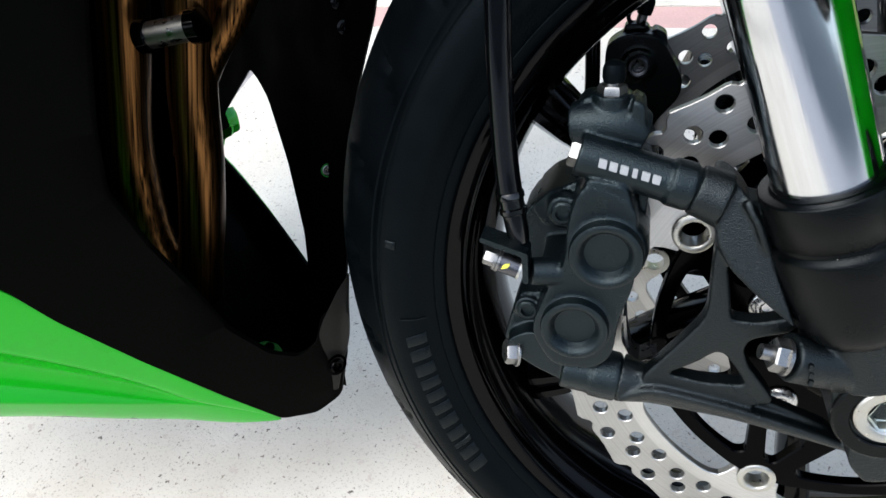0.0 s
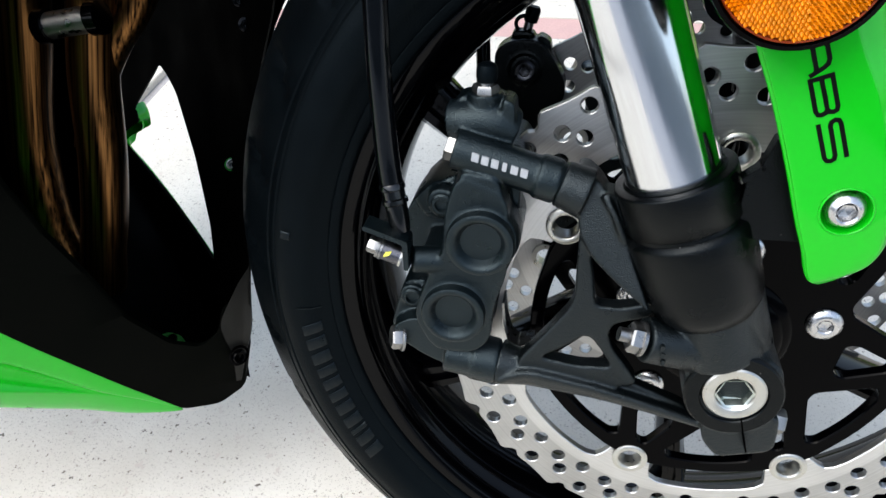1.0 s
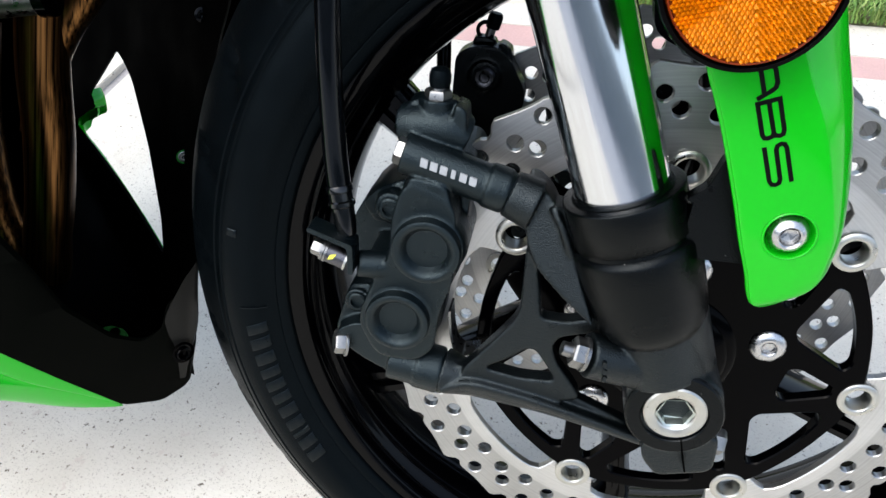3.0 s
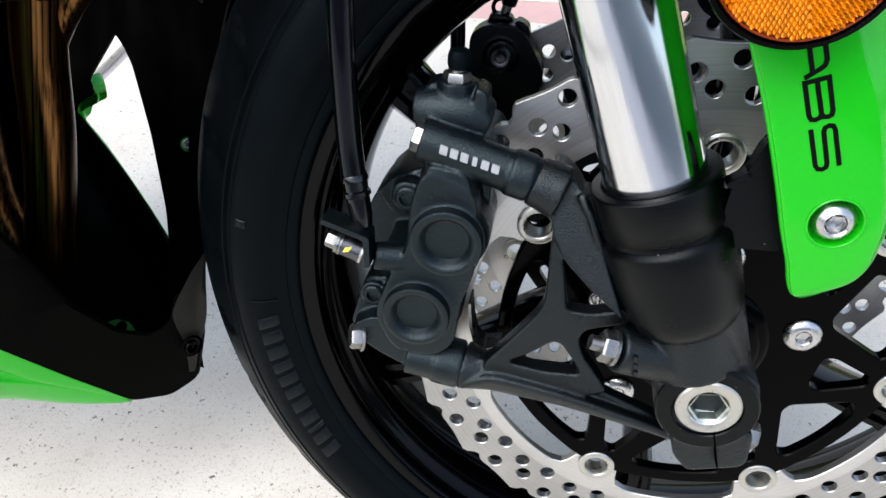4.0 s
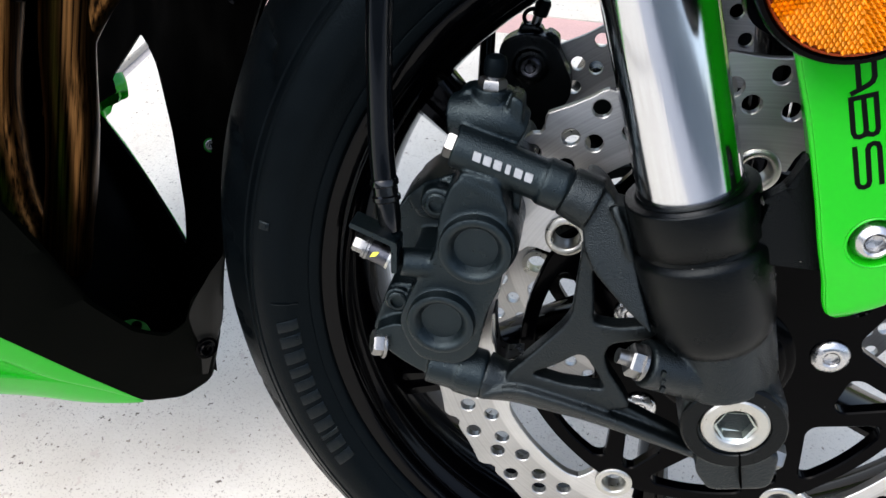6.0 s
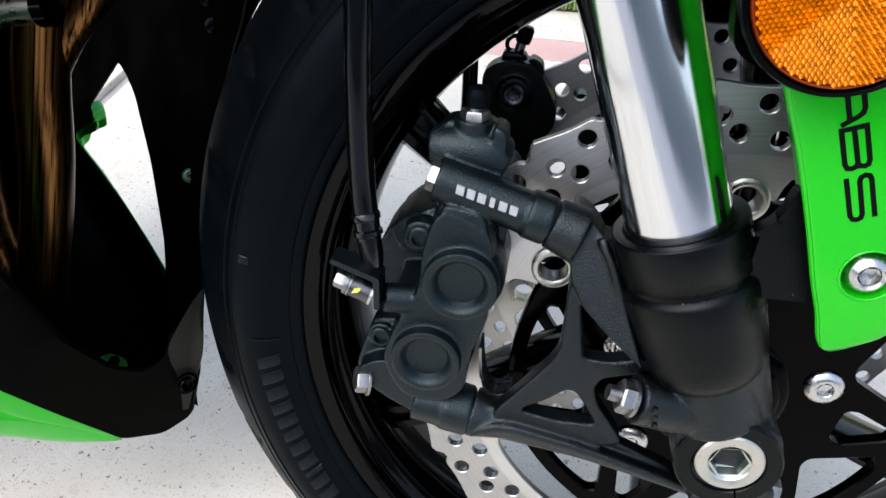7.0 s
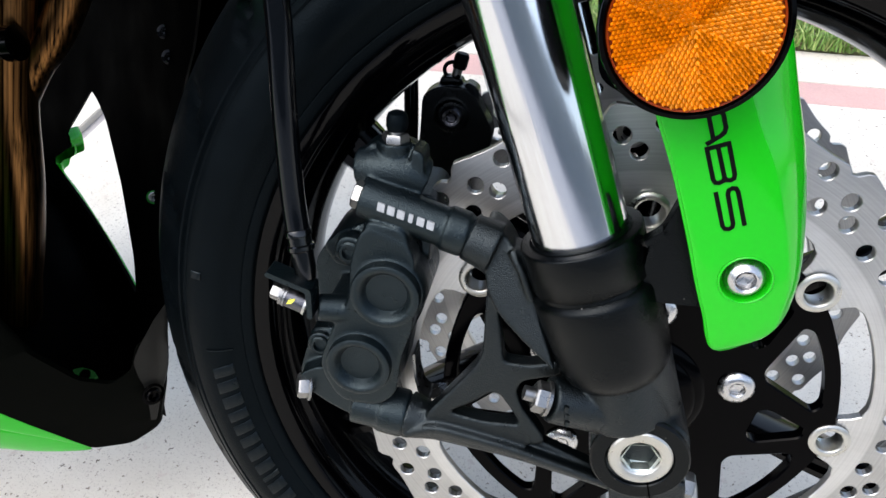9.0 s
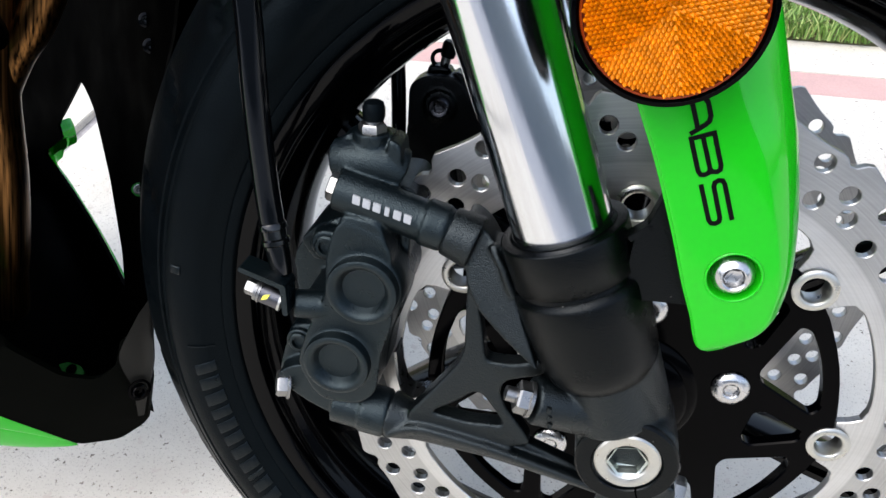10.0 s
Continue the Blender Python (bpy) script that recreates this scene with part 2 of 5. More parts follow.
    k.new(s2.outputs[0], rr.inputs["Value"]), k.new(rr.outputs[0], b.inputs["Roughness"])
    bu = n.new("ShaderNodeBump")
    bu.inputs["Strength"].default_value, bu.inputs["Distance"].default_value = 0.06, 0.0004
    k.new(ring.outputs[0], bu.inputs["Height"]), k.new(bu.outputs[0], b.inputs["Normal"])
    return m


def pipe_material():
    """Heat-tinted brown header pipe; dark and gold lengthwise streaks paint highlights into its colour."""
    m, n, k, b = node_base("heat_tinted_steel_with_highlights")
    b.inputs["Metallic"].default_value = 1.0
    co = n.new("ShaderNodeTexCoord")
    mp = n.new("ShaderNodeMapping")
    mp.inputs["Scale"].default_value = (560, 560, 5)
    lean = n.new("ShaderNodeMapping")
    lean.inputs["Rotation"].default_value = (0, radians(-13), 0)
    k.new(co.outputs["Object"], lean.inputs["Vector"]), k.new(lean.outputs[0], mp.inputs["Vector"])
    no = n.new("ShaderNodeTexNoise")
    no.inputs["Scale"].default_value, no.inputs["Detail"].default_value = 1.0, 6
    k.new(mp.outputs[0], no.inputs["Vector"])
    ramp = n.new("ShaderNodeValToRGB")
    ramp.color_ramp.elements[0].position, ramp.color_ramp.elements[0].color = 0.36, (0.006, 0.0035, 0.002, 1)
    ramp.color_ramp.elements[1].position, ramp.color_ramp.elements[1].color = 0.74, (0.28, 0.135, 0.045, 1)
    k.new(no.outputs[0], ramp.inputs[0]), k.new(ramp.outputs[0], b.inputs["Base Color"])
    b.inputs["Roughness"].default_value = 0.33
    return m


def grass_material():
    m, n, k, b = node_base("grass_blades")
    geo = n.new("ShaderNodeNewGeometry")
    ramp = n.new("ShaderNodeValToRGB")
    ramp.color_ramp.elements[0].color = (0.07, 0.14, 0.02, 1)
    ramp.color_ramp.elements[1].color = (0.42, 0.46, 0.16, 1)
    e = ramp.color_ramp.elements.new(0.6)
    e.color = (0.16, 0.30, 0.05, 1)
    k.new(geo.outputs["Random Per Island"], ramp.inputs[0]), k.new(ramp.outputs[0], b.inputs["Base Color"])
    b.inputs["Roughness"].default_value = 0.6
    return m


CHROME = chrome_material()
CONCRETE = concrete_material()
DISC = disc_material("ground_disc_steel", (0.47, 0.468, 0.458), 0.40)
PIPE = pipe_material()
GRASS = grass_material()


# ---- shapes ----
def part(name, bm, material, parent, label="", angle=38, smooth=True):
    bmesh.ops.recalc_face_normals(bm, faces=bm.faces)
    me = bpy.data.meshes.new(name)
    bm.to_mesh(me)
    bm.free()
    me.materials.append(material)
    if smooth:
        me.polygons.foreach_set("use_smooth", [True] * len(me.polygons))
        me.set_sharp_from_angle(angle=radians(angle))
    ob = new(name, me)
    ob.parent = parent
    if parent is not None and parent.name == "motorcycle":
        ob.matrix_basis = Matrix.Translation((0, -MID, 0.3))
    if label:
        tagged(ob, label)
    return ob


def cast(ob, voxel=0.0011, rounds=5):
    """Melts the joined solids of a mesh into one casting with soft fillets."""
    r = ob.modifiers.new("remesh", "REMESH")
    r.mode, r.voxel_size, r.use_smooth_shade = "VOXEL", voxel, True
    s = ob.modifiers.new("soften", "SMOOTH")
    s.factor, s.iterations = 0.5, rounds
    return ob


def far_side(bm):
    """Mirrors what was built for the near side to the far side of the wheel."""
    bmesh.ops.transform(bm, matrix=Matrix.Translation((0, 2 * MID, 0)) @ Matrix.Diagonal((1, -1, 1, 1)), verts=bm.verts)
    bmesh.ops.reverse_faces(bm, faces=bm.faces)
    return bm


def frame_to(p0, p1):
    p0, p1 = Vector(p0), Vector(p1)
    return Matrix.Translation(p0) @ (p1 - p0).to_track_quat("Z", "Y").to_matrix().to_4x4(), (p1 - p0).length


def cyl(bm, p0, p1, r0, r1=None, seg=32):
    m, h = frame_to(p0, p1)
    bmesh.ops.create_cone(bm, cap_ends=True, segments=seg, radius1=r0, radius2=r0 if r1 is None else r1, depth=h, matrix=m @ Matrix.Translation((0, 0, h / 2)))


def ball(bm, p, r, sub=3):
    bmesh.ops.create_icosphere(bm, subdivisions=sub, radius=r, matrix=Matrix.Translation(p))


def lathe(bm, profile, m=None, seg=48, closed=False, shape=None, caps=True):
    """Turns (radius, height) points about the z axis of m. shape(angle, i, r, h) may move a point."""
    m = m or Matrix()
    rows = []
    for s in range(seg):
        a = 2 * math.pi * s / seg
        row = []
        for i, (r, h) in enumerate(profile):
            if shape:
                r, h = shape(a, i, r, h)
            row.append(bm.verts.new(m @ Vector((r * math.cos(a), r * math.sin(a), h))))
        rows.append(row)
    n = len(profile)
    for s in range(seg):
        p, q = rows[s], rows[(s + 1) % seg]
        for i in range(n if closed else n - 1):
            j = (i + 1) % n
            bm.faces.new((p[i], p[j], q[j], q[i]))
    if caps and not closed:
        for i in (0, n - 1):
            if profile[i][0] > 1e-6:
                bm.faces.new([row[i] for row in rows])
    return bm


# a turning frame whose z axis runs along the axle towards the far side
AXLE = Matrix(((1, 0, 0, 0), (0, 0, 1, 0), (0, 1, 0, 0), (0, 0, 0, 1)))


def rounded(points, r, n=4):
    """A polygon with its corners rounded."""
    out = []
    k = len(points)
    for i in range(k):
        p, a, b = (Vector(points[j % k]) for j in (i, i - 1, i + 1))
        u, v = (a - p), (b - p)
        d = min(r, u.length * 0.45, v.length * 0.45)
        u, v = p + u.normalized() * d, p + v.normalized() * d
        for s in range(n + 1):
            t = s / n
            q = u * (1 - t) ** 2 + p * 2 * t * (1 - t) + v * t * t
            out.append((q.x, q.y))
    return out


def polar(r, deg):
    return (r * math.cos(radians(deg)), r * math.sin(radians(deg)))


def circle(x, z, r, seg=16):
    return [(x + r * math.cos(2 * math.pi * i / seg), z + r * math.sin(2 * math.pi * i / seg)) for i in range(seg)]


def prism(bm, loops, y0, y1, bevel=0.0, bend=None, seg=2):
    """A plate of outlines in x and z (the first the edge, the others holes) from depth y0 to y1."""
    one = bmesh.new()
    edges = []
    for loop in loops:
        vs = [one.verts.new((x, y0, z)) for x, z in loop]
        edges += [one.edges.new((vs[i], vs[(i + 1) % len(vs)])) for i in range(len(vs))]
    bmesh.ops.triangle_fill(one, edges=edges, use_beauty=True, use_dissolve=False, normal=(0, -1, 0))
    faces = [f for f in one.faces]
    ext = bmesh.ops.extrude_face_region(one, geom=faces)
    bmesh.ops.translate(one, verts=[v for v in ext["geom"] if isinstance(v, bmesh.types.BMVert)], vec=(0, y1 - y0, 0))
    bmesh.ops.recalc_face_normals(one, faces=one.faces)
    if bevel:
        sharp = [e for e in one.edges if len(e.link_faces) == 2 and e.calc_face_angle(0) > 0.9]
        bmesh.ops.bevel(one, geom=sharp, offset=bevel, segments=seg, affect="EDGES", clamp_overlap=True)
    if bend:
        for v in one.verts:
            v.co = bend(v.co)
    me = bpy.data.meshes.new("tmp")
    one.to_mesh(me)
    one.free()
    bm.from_mesh(me)
    bpy.data.meshes.remove(me)
    return bm


def bar(bm, p0, p1, w0, w1, y0, y1, bevel=0.0):
    """A flat tapered arm with round ends between two points of x and z."""
    a, b = Vector(p0), Vector(p1)
    d = math.atan2(b.y - a.y, b.x - a.x)
    loop = [(b.x + w1 * math.cos(d + t), b.y + w1 * math.sin(d + t)) for t in (-1.57, -0.9, -0.3, 0.3, 0.9, 1.57)]
    loop += [(a.x + w0 * math.cos(d + t), a.y + w0 * math.sin(d + t)) for t in (1.57, 2.24, 2.84, 3.44, 4.04, 4.71)]
    prism(bm, [loop], y0, y1, bevel)


def smooth_path(points, n=10):
    pts = [Vector(p) for p in points]
    pts = [2 * pts[0] - pts[1]] + pts + [2 * pts[-1] - pts[-2]]
    out = []
    for i in range(1, len(pts) - 2):
        p0, p1, p2, p3 = pts[i - 1:i + 3]
        for s in range(n):
            t = s / n
            out.append(0.5 * (2 * p1 + (p2 - p0) * t + (2 * p0 - 5 * p1 + 4 * p2 - p3) * t * t + (3 * p1 - p0 - 3 * p2 + p3) * t ** 3))
    return out + [pts[-2]]


def sweep(bm, points, radius, seg=20, n=10):
    path = smooth_path(points, n)
    rings, up = [], Vector((0.31, 0.83, 0.46))
    for i, p in enumerate(path):
        d = (path[min(i + 1, len(path) - 1)] - path[max(i - 1, 0)]).normalized()
        u = (up - d * up.dot(d)).normalized()
        v = d.cross(u)
        up = u
        r = radius(i / (len(path) - 1)) if callable(radius) else radius
        rings.append([bm.verts.new(p + (u * math.cos(2 * math.pi * s / seg) + v * math.sin(2 * math.pi * s / seg)) * r) for s in range(seg)])
    for a, b in zip(rings, rings[1:]):
        for s in range(seg):
            bm.faces.new((a[s], a[(s + 1) % seg], b[(s + 1) % seg], b[s]))
    bm.faces.new(rings[0]), bm.faces.new(rings[-1])
    return bm


def hex_head(bm, p, d, across, high, washer=0.0, socket=0.0, shank=0.0, button=False):
    """A bolt head at p facing along d: hexagon or round, with an optional flange and hexagon socket."""
    p, d = Vector(p), Vector(d).normalized()
    m, _ = frame_to(p, p + d)
    if washer:
        lathe(bm, [(0, 0), (washer, 0), (washer, high * 0.12), (washer * 0.93, high * 0.2), (0, high * 0.2)], m, 32)
    r = across / 2
    if socket:
        top = high
        prof = [(0, 0), (r, 0), (r, high * (0.45 if button else 0.85)), (r * (0.8 if button else 0.94), top), (socket * 1.12, top)]
        lathe(bm, prof + [(socket, top - high * 0.08)], m, 36)
        bm.faces.ensure_lookup_table()
        bmesh.ops.delete(bm, geom=[bm.faces[-1]], context="FACES_ONLY")
        lathe(bm, [(socket, top - high * 0.08), (socket, top - high * 0.7), (0, top - high * 0.78)], m, 6, caps=False)
    else:
        lathe(bm, [(0, 0), (r * 1.12, 0), (r * 1.12, high * 0.82), (r * 0.98, high), (0, high)], m, 6)
    if shank:
        cyl(bm, p, p + d * (high + shank), r * 0.55, r * 0.5, 20)
    return bm


def flange_bolt(bm, p, d, r, high, socket):
    """A low domed bolt head with a chamfered flange and a hexagon socket, at p facing along d."""
    m, _ = frame_to(p, Vector(p) + Vector(d))
    lathe(bm, [(r * 0.96, 0), (r, high * 0.12), (r, high * 0.34), (r * 0.96, high * 0.50), (r * 0.86, high * 0.72), (r * 0.74, high * 0.88), (r * 0.62, high * 0.97), (socket * 1.30, high), (socket * 1.14, high * 0.93), (socket * 1.02, high * 0.8)], m, 48)
    bm.faces.ensure_lookup_table()
    bmesh.ops.delete(bm, geom=[bm.faces[-1]], context="FACES_ONLY")
    lathe(bm, [(socket * 1.10, high * 0.90), (socket * 1.02, high * 0.78), (socket * 0.98, high * 0.36), (socket * 0.5, high * 0.30), (0, high * 0.26)], m, 6, caps=False)
    return bm


# ---- setting ----
def sheet(name, x0, y0, x1, y1, z0, z1, material, label, parent=None, nx=1, ny=1, soft=0.004):
    bm = bmesh.new()
    bmesh.ops.create_cube(bm, size=1, matrix=Matrix.Translation(((x0 + x1) / 2, (y0 + y1) / 2, (z0 + z1) / 2)) @ Matrix.Diagonal((x1 - x0, y1 - y0, z1 - z0, 1)))
    if soft:
        bmesh.ops.bevel(bm, geom=[e for e in bm.edges if abs(e.verts[0].co.z - z1) < 1e-5 and abs(e.verts[1].co.z - z1) < 1e-5], offset=soft, segments=2, affect="EDGES")
    ob = part(name, bm, material, parent)
    if parent is None:
        tagged(ob, label, name, kind="structure")
    return ob


ground = sheet("ground", -150, -150, 150, 150, -0.3, -0.012, JOINT, "pale concrete ground with a filled joint", soft=0)
LAWN_EDGE = 1.262
JX = -0.805
APRON_EDGE = -1.45
for x0, x1 in ((JX - 3.0, JX - 0.013), (JX + 0.013, JX + 3.0)):
    for y0, y1 in ((APRON_EDGE, 1.115 - 0.0885), ):
        sheet("slab", x0, y0, x1, y1, -0.02, 0.0, CONCRETE, "", ground, soft=0.0015)
    sheet("slab", x0, 1.115 + 0.0025, x1, LAWN_EDGE, -0.02, 0.0, CONCRETE, "", ground, soft=0.001)
    sheet("red_strip", x0, 1.115 - 0.088, x1, 1.115 + 0.002, -0.02, -0.001, PINK, "", ground, soft=0.001)
for x0, x1, y0, y1 in ((-150, JX - 3.01, APRON_EDGE, LAWN_EDGE), (JX + 3.01, 150, APRON_EDGE, LAWN_EDGE)):
    sheet("slab", x0, y0, x1, y1, -0.02, 0.0, CONCRETE, "", ground, soft=0.0015)
lawn = sheet("lawn", -150, LAWN_EDGE + 0.01, 150, 150, -0.05, 0.012, SOIL, "green lawn with dry blades beside the concrete", soft=0)


# unseen ground behind the camera, added to tone what the chrome reflects
sheet("road", -150, -150, 150, APRON_EDGE - 0.008, -0.05, -0.006, REFLECTED_GROUND, "added unseen grey ground that tones the reflections", soft=0)
# unseen wall, added as the dark band that the chrome and paint reflect
sheet("wall_south", -14.0, -5.3, 14.0, -5.0, 0.0, 1.5, WALL, "added unseen grey-green wall behind the camera, for its reflection", soft=0.004)


def grass_blades():
    """Blades of grass where the lawn comes into view, leaning every way and ragged at the edge."""
    rng = np.random.default_rng(4)
    n = 52000
    x = rng.uniform(-0.5, 2.1, n)
    y = LAWN_EDGE - 0.012 + 1.5 * rng.random(n) ** 1.3
    h = rng.uniform(0.018, 0.05, n)
    a = rng.uniform(0, 2 * np.pi, n)
    w = rng.uniform(0.0012, 0.0028, n)
    lean = rng.uniform(0.2, 1.1, n) * h
    dx, dy = np.cos(a), np.sin(a)
    z0 = np.full(n, 0.008)
    v = np.empty((n, 5, 3))
    for i, (f, s, side) in enumerate(((0, 0, -1), (0, 0, 1), (0.6, 0.35, 1), (0.6, 0.35, -1), (1, 1, 0))):
        v[:, i, 0] = x + dx * lean * s - dy * w * side * (1 - 0.4 * f)
        v[:, i, 1] = y + dy * lean * s + dx * w * side * (1 - 0.4 * f)
        v[:, i, 2] = z0 + h * f
    idx = np.arange(n)[:, None] * 5
    quads = (idx + np.array([0, 1, 2, 3])).tolist()
    tris = (idx + np.array([3, 2, 4])).tolist()
    me = bpy.data.meshes.new("grass")
    me.from_pydata(v.reshape(-1, 3).tolist(), [], quads + tris)
    me.materials.append(GRASS)
    return tagged(new("grass", me), "short green and straw-coloured grass at the concrete edge", "grass", kind="stuff")


grass_blades()

# ---- motorcycle ----
moto = new("motorcycle")
moto.empty_display_size = 0.1
moto.matrix_world = BIKE @ Matrix.Translation((0, MID, -0.3))
tagged(moto, "lime green and black sport motorcycle leaning on its side stand", "motorcycle")


# wheel
def tyre():
    prof = [(0.2212, -0.0470), (0.2216, -0.0496), (0.2232, -0.0512), (0.2275, -0.0520), (0.2282, -0.0515), (0.2290, -0.0523), (0.232, -0.0528), (0.2335, -0.0540), (0.2365, -0.0545), (0.238, -0.0560), (0.245, -0.0572), (0.252, -0.0572),
            (0.2585, -0.0560), (0.2600, -0.0550), (0.2612, -0.0553), (0.2640, -0.0535), (0.2650, -0.0520), (0.2662, -0.0521), (0.270, -0.0490), (0.276, -0.0437),
            (0.282, -0.0378), (0.2875, -0.0312), (0.292, -0.0240), (0.296, -0.0160), (0.2985, -0.0080), (0.2995, 0.0)]
    prof += [(r, -h) for r, h in prof[-2::-1]]
    prof += [(0.221, 0.03), (0.221, -0.03)]
    cuts = 30

    def shape(a, i, r, h):
        if r > 0.2685:
            side = 0 if h < 0 else 0.5
            run = (r - 0.2685) / 0.031
            d = (math.degrees(a) / (360 / cuts) + side + 0.55 * run) % 1.0
            d = min(d, 1 - d) * (360 / cuts)
            if d < 0.75 and 0.05 < run < 0.75:
                return r - 0.0035, h * 0.965
        return r, h

    bm = bmesh.new()
    lathe(bm, prof, Matrix.Translation((0, MID, 0)) @ AXLE, 600, True, shape)
    return bm


def rim():
    half = [(0.2260, -0.0440), (0.2240, -0.0468), (0.2220, -0.0480), (0.2206, -0.0480), (0.2140, -0.0462), (0.2128, -0.0450), (0.2120, -0.0400), (0.2110, -0.0372), (0.2075, -0.0345),
            (0.2040, -0.0310), (0.2032, -0.0285), (0.2005, -0.0240), (0.1985, -0.0150), (0.1970, -0.0060)]
    prof = half + [(r, -h) for r, h in half[::-1]] + [(0.2220, 0.044), (0.2100, 0.03), (0.2100, -0.03), (0.2220, -0.044)]
    bm = bmesh.new()
    lathe(bm, prof, Matrix.Translation((0, MID, 0)) @ AXLE, 180, True)
    return bm


front_wheel = part("front_wheel", rim(), BLACK_RIM, moto, "gloss black cast front wheel rim")
part("tyre", tyre(), RUBBER, front_wheel, "black road tyre with moulded sidewall lettering")
hub = bmesh.new()
lathe(hub, [(0.014, -0.058), (0.030, -0.058), (0.034, -0.050), (0.036, -0.030), (0.030, 0.0), (0.036, 0.030), (0.034, 0.050), (0.030, 0.058), (0.014, 0.058)], Matrix.Translation((0, MID, 0)) @ AXLE, 48, True)
part("hub", hub, BLACK_RIM, front_wheel)
for k in range(6):
    bm = bmesh.new()
    a = 150.5 + 60 * k
    rows = []
    for s in range(9):
        t = s / 8
        r = 0.028 + 0.174 * t
        w = 0.0120 - 0.0030 * math.sin(math.pi * min(1, t * 1.15)) + 0.003 * max(0, t - 0.85) * 6
        d = 0.019 - 0.003 * t
        bow = 70 * min(0, r - 0.165) - 50 * max(0, r - 0.165)
        c, sn = math.cos(radians(a + bow)), math.sin(radians(a + bow))
        ring = []
        for u, v in ((-1, -0.45), (-0.62, -1), (-0.25, -1), (-0.18, -0.72), (0.18, -0.72), (0.25, -1), (0.62, -1), (1, -0.45), (1, 0.45), (0.6, 1), (-0.6, 1), (-1, 0.45)):
            ring.append(bm.verts.new((r * c - u * w * sn, MID + v * d, r * sn + u * w * c)))
        rows.append(ring)
    for p, q in zip(rows, rows[1:]):
        for i in range(12):
            bm.faces.new((p[i], p[(i + 1) % 12], q[(i + 1) % 12], q[i]))
    bm.faces.new(rows[0]), bm.faces.new(rows[-1])
    part("spoke", bm, BLACK_RIM, front_wheel)


SIDEWALL = ((0.2285, 0.0515), (0.2320, 0.0525), (0.2335, 0.0540), (0.2365, 0.0545), (0.2380, 0.0560), (0.2450, 0.0572), (0.2520, 0.0572), (0.2585, 0.0560), (0.2612, 0.0553))


def sidewall_y(r):
    for (a, y0), (b, y1) in zip(SIDEWALL, SIDEWALL[1:]):
        if r <= b:
            return MID - (y0 + (y1 - y0) * max(0.0, (r - a) / (b - a)))
    return MID - SIDEWALL[-1][1]


def sidewall_mark(deg, r0, r1, wide, slant=0.0, proud=0.0009):
    """A raised plain bar that follows the tyre's near sidewall."""
    bm = bmesh.new()
    rows = []
    for i in range(7):
        r = r0 + (r1 - r0) * i / 6
        y = sidewall_y(r)
        ends = 0.0006 if i in (0, 6) else proud
        row = []
        for sg, up in ((-0.5, -0.0012), (-0.5, ends * 0.5), (-0.40, ends), (0.40, ends), (0.5, ends * 0.5), (0.5, -0.0012)):
            x, z = polar(r, deg + math.degrees((sg * wide + slant * (r - r0)) / r))
            row.append(bm.verts.new((x, y - up, z)))
        rows.append(row)
    for a, b in zip(rows, rows[1:]):
        for i in range(6):
            bm.faces.new((a[i], a[(i + 1) % 6], b[(i + 1) % 6], b[i]))
    bm.faces.new(rows[0]), bm.faces.new(rows[-1])
    return bm


# a row of plain slanted bars in place of the maker's name
angle = 186.4
for wide in (0.0088, 0.0096, 0.0100, 0.0082, 0.0086, 0.0084, 0.0096, 0.0094, 0.0040, 0.0092, 0.0092):
    span = math.degrees(wide / 0.242)
    part("sidewall_bar", sidewall_mark(angle + span / 2, 0.2358, 0.2484, wide * 0.80, 0.25, 0.0007), RUBBER_SHINE, front_wheel)
    angle += span + math.degrees(0.0017 / 0.242)
part("sidewall_bar", sidewall_mark(184.2, 0.2340, 0.2500, 0.0008), RUBBER_SHINE, front_wheel)
part("sidewall_bar", sidewall_mark(172.5, 0.250, 0.256, 0.005), RUBBER_SHINE, front_wheel)
bm = bmesh.new()
lathe(bm, [(0.014, -0.0200), (0.0190, -0.0200), (0.0200, -0.0180), (0.0200, -0.0100), (0.0290, -0.0085), (0.0310, -0.0070), (0.0310, -0.0045), (0.0345, -0.0038), (0.0365, -0.0024), (0.0365, 0.004), (0.014, 0.004)], AXLE, 64, True)
part("wheel_spacer", bm, BLACK_GLOSS, front_wheel, "black wheel spacer and dust seal")
axle = bmesh.new()
cyl(axle, (0, -0.02, 0), (0, 2 * MID + 0.02, 0), 0.0125)
part("axle_spindle", axle, DARK_STEEL, front_wheel)

# brake discs
STEP = 360 / 7
PHASE = -7.87


